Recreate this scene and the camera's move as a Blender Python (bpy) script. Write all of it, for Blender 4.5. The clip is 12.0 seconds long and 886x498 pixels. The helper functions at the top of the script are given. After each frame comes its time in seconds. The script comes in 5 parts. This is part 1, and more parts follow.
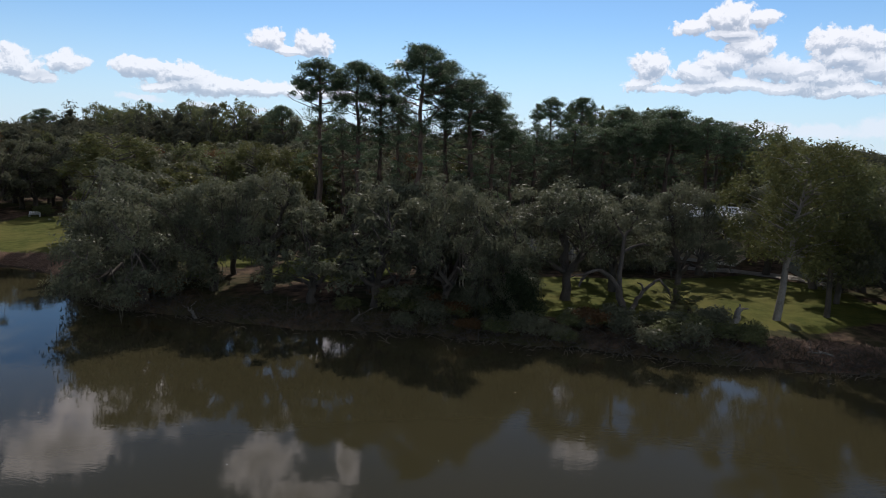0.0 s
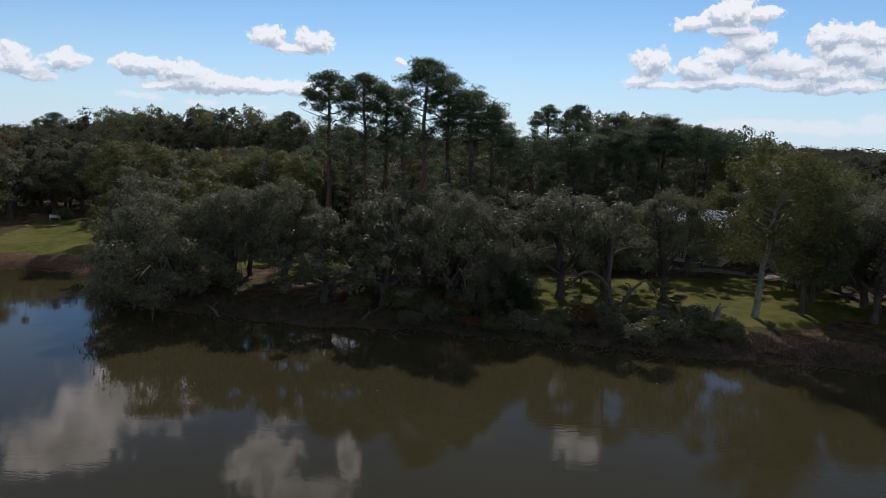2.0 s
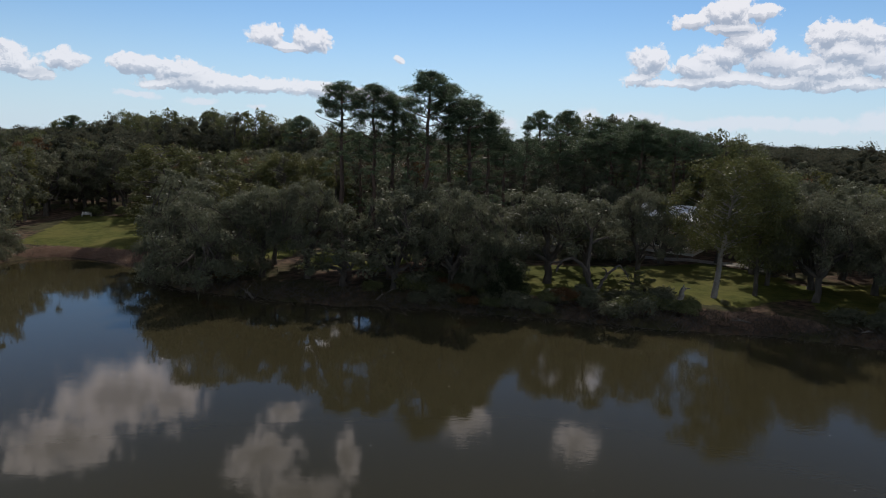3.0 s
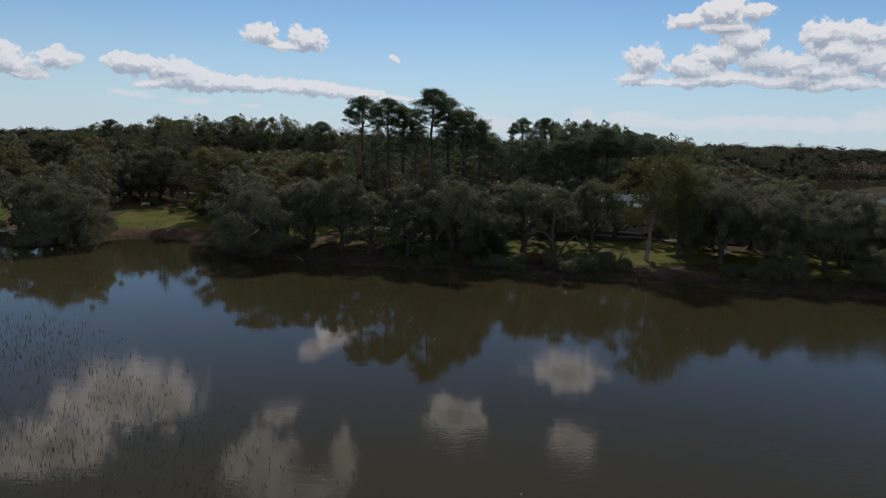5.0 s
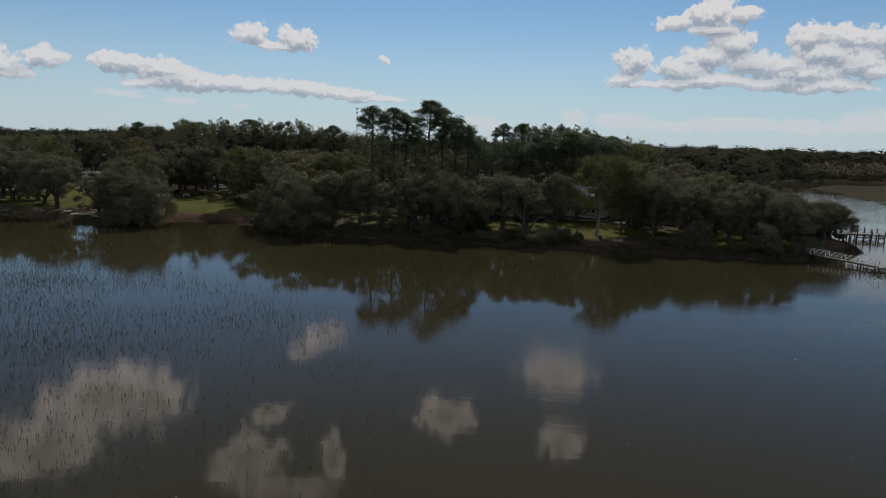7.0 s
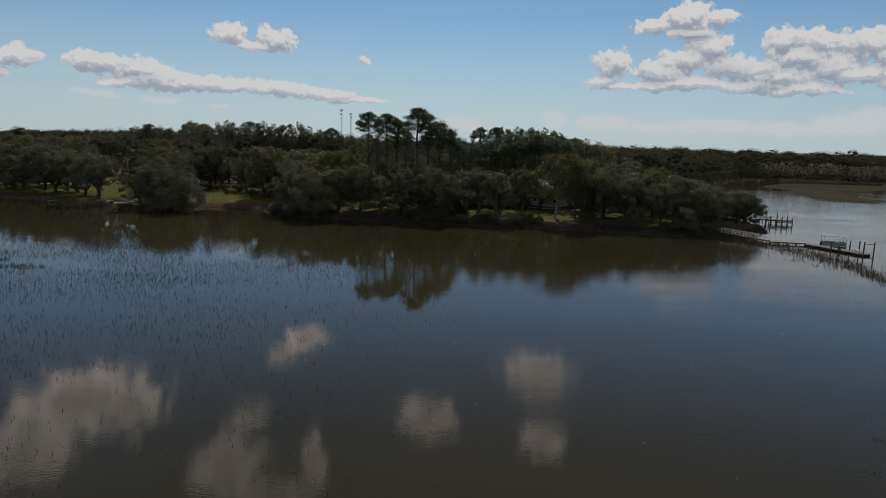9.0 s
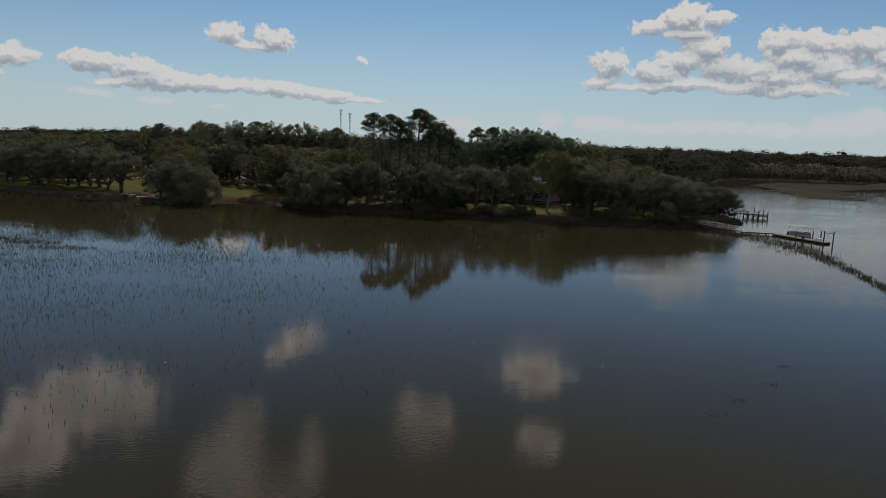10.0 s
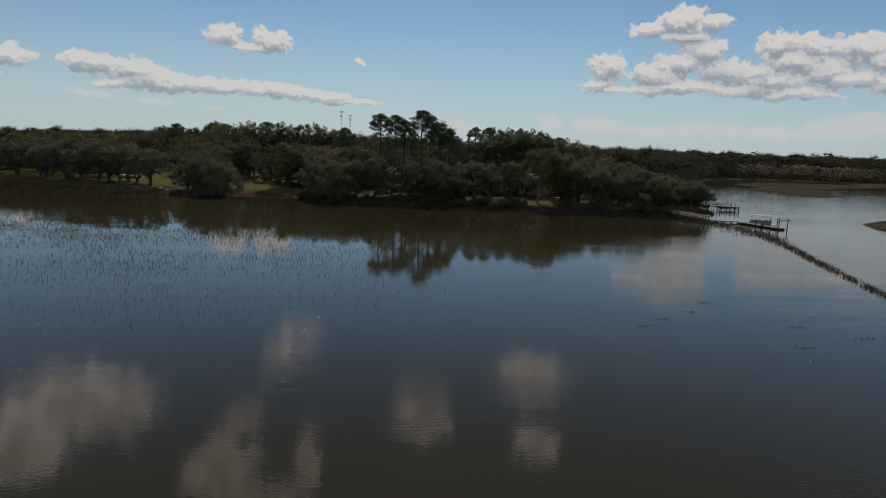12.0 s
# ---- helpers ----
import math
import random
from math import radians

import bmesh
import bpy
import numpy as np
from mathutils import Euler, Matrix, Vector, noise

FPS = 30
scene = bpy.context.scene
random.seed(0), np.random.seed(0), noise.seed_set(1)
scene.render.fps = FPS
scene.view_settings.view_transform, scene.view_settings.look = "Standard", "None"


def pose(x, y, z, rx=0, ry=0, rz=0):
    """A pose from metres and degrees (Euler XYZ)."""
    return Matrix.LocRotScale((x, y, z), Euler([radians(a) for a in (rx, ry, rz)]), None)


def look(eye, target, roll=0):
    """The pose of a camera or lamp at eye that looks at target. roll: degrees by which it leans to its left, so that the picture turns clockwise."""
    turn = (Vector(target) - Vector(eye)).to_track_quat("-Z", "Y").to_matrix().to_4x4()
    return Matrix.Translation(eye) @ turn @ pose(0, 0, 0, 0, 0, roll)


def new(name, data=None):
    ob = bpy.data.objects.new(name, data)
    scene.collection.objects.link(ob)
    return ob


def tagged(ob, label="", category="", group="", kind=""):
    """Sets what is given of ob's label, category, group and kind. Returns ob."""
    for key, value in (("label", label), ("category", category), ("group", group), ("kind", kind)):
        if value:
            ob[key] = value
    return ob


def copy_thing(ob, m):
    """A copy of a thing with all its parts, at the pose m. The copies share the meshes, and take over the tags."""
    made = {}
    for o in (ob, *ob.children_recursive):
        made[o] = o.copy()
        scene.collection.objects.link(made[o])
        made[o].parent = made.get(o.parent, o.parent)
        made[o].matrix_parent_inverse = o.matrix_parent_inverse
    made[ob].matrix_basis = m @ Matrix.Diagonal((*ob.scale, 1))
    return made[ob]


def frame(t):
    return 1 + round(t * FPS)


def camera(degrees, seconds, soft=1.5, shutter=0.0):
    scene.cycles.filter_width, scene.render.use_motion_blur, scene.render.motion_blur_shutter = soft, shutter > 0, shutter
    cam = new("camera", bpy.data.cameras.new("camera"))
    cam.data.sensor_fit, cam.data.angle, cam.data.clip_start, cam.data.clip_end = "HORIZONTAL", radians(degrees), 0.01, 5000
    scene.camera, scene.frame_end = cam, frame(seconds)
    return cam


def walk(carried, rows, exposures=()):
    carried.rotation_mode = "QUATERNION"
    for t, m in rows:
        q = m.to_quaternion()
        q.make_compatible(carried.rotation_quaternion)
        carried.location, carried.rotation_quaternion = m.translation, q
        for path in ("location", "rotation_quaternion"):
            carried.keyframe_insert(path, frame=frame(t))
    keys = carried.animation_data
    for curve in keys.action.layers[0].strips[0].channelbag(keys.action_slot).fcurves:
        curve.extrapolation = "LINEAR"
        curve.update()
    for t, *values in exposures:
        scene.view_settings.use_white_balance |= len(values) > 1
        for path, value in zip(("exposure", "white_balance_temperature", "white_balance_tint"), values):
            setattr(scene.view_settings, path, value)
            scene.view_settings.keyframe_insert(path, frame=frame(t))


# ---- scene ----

# ------------------------------------------------------------ camera and its flight
cam = camera(69.1, 12.0, 0.45)


def cam_pose(x, y, z, yaw, pitch, roll):
    """Level view along +y, turned by yaw, tilted by pitch, leaned by roll (degrees)."""
    return pose(x, y, z, 0, 0, yaw) @ pose(0, 0, 0, 90 + pitch) @ pose(0, 0, 0, 0, 0, roll)


walk(cam, [
    (0, cam_pose(0.00, 0.00, 17.98, 0.94, -8.88, 1.78)),
    (0.5, cam_pose(-0.04, -0.24, 18.45, 0.98, -8.87, 1.80)),
    (1, cam_pose(-0.06, -1.17, 18.87, 1.07, -8.90, 1.71)),
    (1.5, cam_pose(-0.02, -1.00, 18.89, 1.09, -8.91, 1.69)),
    (2, cam_pose(-0.20, -5.39, 19.48, 1.02, -9.11, 1.64)),
    (2.5, cam_pose(-0.40, -10.77, 19.93, 0.97, -9.18, 1.59)),
    (3, cam_pose(-0.46, -16.89, 20.26, 0.90, -9.25, 1.54)),
    (5, cam_pose(-0.97, -45.86, 20.81, 0.51, -9.30, 1.49)),
    (5.5, cam_pose(-1.24, -54.00, 20.89, 0.32, -9.31, 1.53)),
    (6, cam_pose(-1.43, -62.30, 20.82, 0.17, -9.25, 1.56)),
    (6.5, cam_pose(-1.67, -70.52, 20.88, -0.06, -9.23, 1.59)),
    (7, cam_pose(-1.95, -78.67, 20.86, -0.39, -9.21, 1.66)),
    (7.5, cam_pose(-2.14, -86.56, 20.86, -0.84, -9.18, 1.66)),
    (9.5, cam_pose(-4.25, -118.60, 20.32, -2.29, -9.04, 1.87)),
    (10, cam_pose(-4.91, -125.61, 19.95, -2.35, -9.03, 1.92)),
    (10.5, cam_pose(-5.24, -132.00, 19.55, -2.36, -9.01, 1.92)),
    (11, cam_pose(-5.75, -137.74, 19.11, -2.41, -8.94, 1.97)),
    (11.5, cam_pose(-6.25, -142.75, 18.77, -2.47, -8.90, 2.00)),
    (12, cam_pose(-6.64, -146.89, 18.52, -2.55, -8.85, 2.06)),
], exposures=[(0, 0.24, 6450, 15), (3, 0.06, 6550, 15), (5.5, -0.16, 6700, 14), (7.5, -0.29, 6900, 13), (9.5, -0.38, 7050, 13), (12, -0.39, 7150, 13)])

# ------------------------------------------------------------ world, clouds and sun
SUN_AZ, SUN_EL = 2.0, 40.0          # degrees: clockwise from +y, above the horizon
SKY, CLOUD, SUN = 0.082, 0.72, 2.8

sun = new("sun", bpy.data.lights.new("sun", "SUN"))
sun.data.energy, sun.data.angle, sun.data.color = SUN, radians(0.53), (1.0, 0.94, 0.84)
a, e = radians(SUN_AZ), radians(SUN_EL)
sun.matrix_world = look((0, 0, 0), (-math.sin(a) * math.cos(e), -math.cos(a) * math.cos(e), -math.sin(e)))


class Nodes:
    """Short-hand for building a node tree."""

    def __init__(self, tree):
        self.t = tree
        tree.nodes.clear()

    def add(self, kind, **props):
        n = self.t.nodes.new(kind)
        for k, v in props.items():
            if k == "operation":
                n.operation = v
            elif k == "blend":
                n.blend_type = v
            elif k == "data":
                n.data_type = v
            elif k == "inputs":
                for key, val in v.items():
                    if hasattr(val, "is_output"):
                        self.t.links.new(val, n.inputs[key])
                    else:
                        n.inputs[key].default_value = val
        return n

    def math(self, op, a, b=0.0, c=0.0, clamp=False):
        n = self.add("ShaderNodeMath", operation=op, inputs={0: a, 1: b, 2: c})
        n.use_clamp = clamp
        return n.outputs[0]

    def vec(self, op, a, b=(0, 0, 0), c=(0, 0, 0)):
        n = self.add("ShaderNodeVectorMath", operation=op, inputs={0: a, 1: b})
        if op == "MULTIPLY_ADD":
            if hasattr(c, "is_output"):
                self.t.links.new(c, n.inputs[2])
            else:
                n.inputs[2].default_value = c
        return n.outputs["Value"] if op in ("LENGTH", "DOT_PRODUCT") else n.outputs[0]

    def noise(self, vec, scale, detail=4.0, rough=0.55, colour=False):
        n = self.add("ShaderNodeTexNoise", inputs={"Scale": scale, "Detail": detail, "Roughness": rough})
        if vec is not None:
            self.t.links.new(vec, n.inputs["Vector"])
        return n.outputs["Color" if colour else 0]

    def step(self, v, lo, hi, a=0.0, b=1.0):
        n = self.add("ShaderNodeMapRange", inputs={0: v, 1: lo, 2: hi, 3: a, 4: b})
        n.interpolation_type = "SMOOTHSTEP"
        return n.outputs[0]

    def mix(self, f, a, b, blend="MIX"):
        n = self.add("ShaderNodeMix", data="RGBA", blend=blend)
        for sock, v in ((n.inputs[0], f), (n.inputs[6], a), (n.inputs[7], b)):
            if hasattr(v, "is_output"):
                self.t.links.new(v, sock)
            elif sock.type == "RGBA":
                sock.default_value = (*v[:3], 1)
            else:
                sock.default_value = v
        return n.outputs[2]


# clouds: azimuth, elevation, half width, half height in degrees
CUMULUS_WEST = [(-34.3, 5.12, 1.98, 1.5), (-33.0, 4.28, 1.55, 0.56), (-31.0, 5.43, 1.62, 1.06), (-26.7, 5.54, 1.43, 1.02), (-25.3, 5.47, 1.46, 0.94), (-23.0, 5.12, 2.27, 1.14), (-24.2, 4.08, 2.49, 0.53), (-19.5, 4.18, 4.41, 0.81), (-15.9, 4.19, 3.21, 0.64), (-12.2, 4.28, 3.78, 0.84), (-8.4, 3.97, 3.62, 0.66), (-5.2, 3.61, 2.2, 0.38), (-21.7, 4.5, 3.43, 0.98), (-17.8, 4.37, 4.05, 0.82)]
CUMULUS_SMALL = [(-16.1, 8.34, 1.63, 1.06), (-12.4, 8.21, 1.87, 1.17), (-14.2, 7.57, 2.03, 0.45), (-5.1, 7.1, 0.53, 0.37)]
CUMULUS_EAST = [(21.6, 10.54, 2.21, 1.41), (23.8, 10.44, 1.66, 0.65), (19.0, 10.05, 1.96, 0.76), (21.7, 9.46, 2.71, 0.54), (15.9, 7.07, 1.87, 1.51), (15.2, 5.73, 1.62, 0.63), (23.5, 8.4, 1.92, 1.25), (21.9, 7.34, 2.39, 1.11), (19.7, 6.42, 2.39, 0.96), (25.2, 6.76, 1.96, 1.09), (22.0, 5.62, 4.54, 0.7), (28.7, 8.58, 1.82, 1.28), (31.1, 8.38, 2.08, 1.32), (30.1, 7.25, 2.84, 1.12), (32.1, 6.54, 2.04, 1.33), (28.6, 5.93, 3.31, 0.9), (30.2, 5.0, 3.57, 0.65), (34.3, 8.02, 2.44, 1.41), (36.4, 7.42, 2.33, 1.54), (33.9, 6.05, 3.19, 0.8), (36.6, 5.67, 2.33, 1.02), (26.4, 5.39, 4.23, 0.71), (18.9, 5.37, 3.89, 0.53), (27.3, 6.54, 1.89, 0.74)]
LOW_BANK = [(11.2, 2.5, 1.2, 0.8), (15.4, 2.4, 2.2, 0.7), (19.5, 2.0, 2.6, 0.5), (24.2, 2.2, 3.4, 0.6), (29.0, 2.0, 3.0, 0.6), (33.0, 2.2, 2.6, 0.7), (3.5, 1.8, 1.7, 0.7), (36.2, 2.8, 3.0, 1.0),
            (-21.5, 2.9, 1.3, 0.3), (-17.0, 2.6, 0.8, 0.2), (-26.0, 3.3, 1.4, 0.3)]
OVERHEAD = [(-28.4, 20.0, 6.2, 3.1), (-24.6, 20.9, 3.0, 2.6), (-33.0, 23.0, 5.5, 2.6), (-17.3, 26.2, 3.7, 2.5),
            (-9.4, 26.7, 1.3, 2.7), (1.1, 23.5, 3.2, 2.1), (11.2, 19.3, 3.8, 2.1), (-10.1, 16.8, 2.3, 1.3),
            (-12.2, 17.9, 1.3, 1.1), (12.0, 24.9, 2.4, 1.8), (-15.2, 23.0, 2.2, 1.1), (-13.8, 29.5, 5.8, 1.8)]

BELLIES = [(24.4, 6.61, 1.99, 0.59), (22.0, 6.4, 2.06, 0.43), (24.1, 7.62, 1.19, 0.5), (22.1, 9.28, 1.63, 0.33), (30.0, 6.78, 2.14, 0.56), (27.9, 5.62, 2.24, 0.41), (16.4, 6.18, 1.33, 0.36), (-23.4, 4.57, 1.93, 0.44), (-33.0, 4.44, 1.41, 0.36), (-12.2, 7.68, 1.22, 0.27), (-28.0, 18.6, 4.5, 1.4), (11.2, 18.4, 2.6, 0.9)]

world = bpy.data.worlds.new("sky")
scene.world = world
world.use_nodes = True
N = Nodes(world.node_tree)
sky = N.add("ShaderNodeTexSky")
sky.sky_type, sky.sun_disc = "NISHITA", False
sky.sun_elevation, sky.sun_rotation = e, a
sky.altitude, sky.air_density, sky.dust_density, sky.ozone_density = 0, 1.0, 0.03, 3.5
way = N.add("ShaderNodeTexCoord").outputs["Generated"]
xyz = N.add("ShaderNodeSeparateXYZ", inputs={0: way}).outputs
az = N.math("MULTIPLY", N.math("ARCTAN2", xyz[0], xyz[1]), 57.2958)
el = N.math("MULTIPLY", N.math("ARCSINE", xyz[2]), 57.2958)
flat = N.add("ShaderNodeCombineXYZ", inputs={0: az, 1: el}).outputs[0]


def cover(groups, spot, round_=0.5):
    """How deep a direction lies inside the nearest cloud: 1 at its heart, 0 at its rim."""
    best = None
    for ca, ce, ra, re in [p for g in groups for p in g]:
        ce, re = ce + 0.12 * re, re * 0.9
        d = N.vec("LENGTH", N.vec("MULTIPLY_ADD", spot, (1 / ra, 1 / re, 0), (-ca / ra, -ce / re, 0)))
        best = d if best is None else N.math("SMOOTH_MIN", best, d, round_)
    return N.math("SUBTRACT", 1.0, best)


def billowed(groups, spot):
    """Cloud cover with heaped, cauliflower edges."""
    drift = N.vec("SUBTRACT", N.noise(spot, 0.45, 5.0, 0.6, True), (0.5, 0.5, 0.5))
    bent_ = N.vec("MULTIPLY_ADD", drift, (1.9, 1.2, 0), spot)
    heap = N.add("ShaderNodeTexVoronoi", inputs={"Vector": bent_, "Scale": 1.05, "Detail": 4.0, "Roughness": 0.55, "Lacunarity": 2.2})
    heap.feature, heap.normalize = "SMOOTH_F1", True
    heap.inputs["Smoothness"].default_value = 0.35
    wisp = N.noise(spot, 1.5, 5.0, 0.55)
    d = cover(groups, bent_)
    d = N.math("MULTIPLY_ADD", N.math("SUBTRACT", 0.33, heap.outputs["Distance"]), 1.9, d)
    return N.math("MULTIPLY_ADD", N.math("SUBTRACT", wisp, 0.5), 0.28, d)


HEAPS = [CUMULUS_WEST, CUMULUS_SMALL, CUMULUS_EAST]
low = billowed(HEAPS, flat)
high = billowed(HEAPS, N.vec("ADD", flat, (0.15, 0.75, 0)))
bank = billowed([LOW_BANK], N.vec("MULTIPLY", flat, (1, 1, 1)))
soft_heap = billowed([OVERHEAD], flat)
lobe = billowed(HEAPS, N.vec("ADD", flat, (0.06, 0.28, 0)))
mask = N.step(low, 0.04, 0.30)
veil = N.step(N.math("MULTIPLY_ADD", N.math("SUBTRACT", N.noise(flat, 0.55, 6.0, 0.62), 0.5), 1.5, soft_heap), 0.0, 0.62)
thin = N.math("MULTIPLY", N.step(bank, -0.3, 0.4), 0.75)
belly = N.step(N.math("MULTIPLY_ADD", N.math("SUBTRACT", high, low), 0.75, N.math("MULTIPLY", high, 0.5)), -0.2, 0.85)
grey = N.step(billowed([BELLIES], flat), -0.5, 1.15)
folds = N.step(N.math("SUBTRACT", lobe, low), -0.14, 0.20)
belly = N.math("MAXIMUM", N.math("MULTIPLY", belly, 0.75), N.math("MULTIPLY", grey, 0.85))
belly = N.math("MULTIPLY_ADD", folds, 0.45, N.math("MULTIPLY_ADD", belly, 0.55, 0.08), clamp=True)
white = N.mix(belly, (1.12, 1.16, 1.20), (0.44, 0.54, 0.68))
haze = N.step(el, 12.0, -2.0, 0.0, 0.85)
deep = N.step(el, 11.0, 32.0, 1.0, 0.41)
air = N.mix(1.0, sky.outputs[0], (SKY * 0.825, SKY, SKY * 1.08), "MULTIPLY")
air = N.mix(1.0, air, N.add("ShaderNodeCombineXYZ", inputs={0: deep, 1: deep, 2: deep}).outputs[0], "MULTIPLY")
air = N.mix(haze, air, (0.50, 0.645, 0.785))
puff = N.mix(1.0, white, (CLOUD, CLOUD, CLOUD), "MULTIPLY")
puff = N.mix(N.math("MULTIPLY", haze, 0.3), puff, air)
air = N.mix(thin, air, (0.66, 0.73, 0.80))
air = N.mix(mask, air, puff)
# clouds near the sun: bright thin rims round greyer hearts
glow = N.mix(N.step(soft_heap, 0.2, 0.95), (1.66, 1.56, 1.55), (0.72, 0.69, 0.70))
air = N.mix(N.math("MULTIPLY", veil, 0.92), air, glow)
# broken cumulus added out of view, low beside and behind, as fill light
dome = N.vec("DIVIDE", way, N.add("ShaderNodeCombineXYZ", inputs={0: N.math("ADD", N.math("ABSOLUTE", xyz[2]), 0.12), 1: N.math("ADD", N.math("ABSOLUTE", xyz[2]), 0.12), 2: 1.0}).outputs[0])
field = N.noise(N.vec("MULTIPLY", dome, (1, 1, 0)), 1.3, 6.0, 0.58)
beyond = N.math("MULTIPLY", N.step(N.math("ABSOLUTE", az), 44.0, 58.0), N.step(el, 62.0, 40.0))
fill_clouds = N.math("MULTIPLY", N.math("MULTIPLY", N.step(field, 0.47, 0.58), beyond), N.step(el, 0.5, 3.0))
air = N.mix(fill_clouds, air, N.mix(N.step(field, 0.55, 0.72), (0.95, 0.95, 0.93), (0.62, 0.66, 0.70)))
bg = N.add("ShaderNodeBackground", inputs={"Color": air, "Strength": 1.0})
N.t.links.new(bg.outputs[0], N.add("ShaderNodeOutputWorld").inputs[0])


# ------------------------------------------------------------ materials
def material(name):
    m = bpy.data.materials.new(name)
    m.use_nodes = True
    n = Nodes(m.node_tree)
    return m, n


def finish(n, shader):
    n.t.links.new(shader, n.add("ShaderNodeOutputMaterial").inputs[0])


def bump(n, height, strength, distance):
    return n.add("ShaderNodeBump", inputs={"Height": height, "Strength": strength, "Distance": distance}).outputs[0]


def foliage(name, dark, light, dry, rough=0.5, through_=0.42, gloss=0.10):
    """Leaves: two greens mixed leaf by leaf and tree by tree, some light passing through."""
    m, n = material(name)
    leaf = n.add("ShaderNodeNewGeometry").outputs["Random Per Island"]
    tree = n.add("ShaderNodeObjectInfo").outputs["Random"]
    place = n.add("ShaderNodeTexCoord").outputs["Object"]
    patch = n.noise(place, 0.45, 3.0)
    f = n.math("ADD", n.math("MULTIPLY", leaf, 0.5), n.math("MULTIPLY", n.step(patch, 0.35, 0.65), 0.5))
    col = n.mix(f, dark, light)
    col = n.mix(n.step(leaf, 0.9, 1.0, 0.0, 0.7), col, dry)
    col = n.mix(n.math("MULTIPLY", tree, 0.35), col, n.mix(0.5, col, dry))
    p = n.add("ShaderNodeBsdfPrincipled", inputs={"Base Color": col, "Roughness": rough, "Specular IOR Level": gloss})
    t = n.add("ShaderNodeBsdfTranslucent", inputs={"Color": n.mix(0.5, col, light)})
    mixed = n.add("ShaderNodeMixShader", inputs={0: through_, 1: p.outputs[0], 2: t.outputs[0]})
    finish(n, mixed.outputs[0])
    return m


def surface(name, a, b, scale=3.0, rough=0.8, relief=0.02, streak=(1, 1, 1), metal=0.0, wear=None):
    """A weathered surface: two tones at two scales with fine relief."""
    m, n = material(name)
    place = n.vec("MULTIPLY", n.add("ShaderNodeTexCoord").outputs["Object"], streak)
    big, fine = n.noise(place, scale * 0.25, 4.0), n.noise(place, scale * 4, 5.0, 0.65)
    f = n.math("ADD", n.math("MULTIPLY", big, 0.6), n.math("MULTIPLY", fine, 0.4))
    col = n.mix(n.step(f, 0.36, 0.64), a, b)
    if wear:
        col = n.mix(n.step(n.noise(place, scale * 0.9, 6.0, 0.7), 0.58, 0.7, 0.0, 0.8), col, wear)
    p = n.add("ShaderNodeBsdfPrincipled", inputs={"Base Color": col, "Roughness": rough, "Metallic": metal,
                                                    "Normal": bump(n, fine, 0.6, relief)})
    finish(n, p.outputs[0])
    return m


oak_leaf = foliage("live_oak_leaf", (0.060, 0.073, 0.050), (0.172, 0.182, 0.116), (0.18, 0.155, 0.105))
pine_leaf = foliage("pine_needles", (0.056, 0.090, 0.056), (0.132, 0.185, 0.104), (0.13, 0.14, 0.07), 0.6, 0.42)
broad_leaf = foliage("broad_leaf", (0.066, 0.086, 0.042), (0.165, 0.182, 0.080), (0.20, 0.16, 0.06))
light_leaf = foliage("yellow_green_leaf", (0.062, 0.076, 0.030), (0.135, 0.142, 0.052), (0.19, 0.14, 0.04))
rust_leaf = foliage("rust_leaf", (0.075, 0.050, 0.025), (0.15, 0.085, 0.040), (0.19, 0.09, 0.035))
cedar_leaf = foliage("cedar_leaf", (0.018, 0.028, 0.014), (0.040, 0.055, 0.026), (0.06, 0.06, 0.03))
far_leaf = foliage("far_leaf", (0.046, 0.057, 0.044), (0.105, 0.114, 0.076), (0.14, 0.10, 0.06), 0.9, 0.36, 0.04)
moss_leaf = foliage("hanging_moss", (0.065, 0.068, 0.055), (0.11, 0.108, 0.085), (0.10, 0.09, 0.07), 0.9, 0.2, 0.03)
marsh_leaf = foliage("marsh_blade", (0.034, 0.032, 0.018), (0.060, 0.052, 0.028), (0.075, 0.058, 0.034), 0.9, 0.2, 0.02)
reed_leaf = foliage("reed_blade", (0.042, 0.040, 0.026), (0.092, 0.080, 0.052), (0.14, 0.10, 0.07), 0.8, 0.22, 0.03)
bark_oak = surface("oak_bark", (0.042, 0.036, 0.030), (0.10, 0.086, 0.072), 6.0, 0.95, 0.04, (1, 1, 0.25))
bark_pine = surface("pine_bark", (0.050, 0.036, 0.028), (0.13, 0.09, 0.068), 5.0, 0.95, 0.04, (1, 1, 0.35))
bark_pale = surface("pale_bark", (0.12, 0.108, 0.094), (0.25, 0.235, 0.21), 5.0, 0.9, 0.03, (1, 1, 0.3))


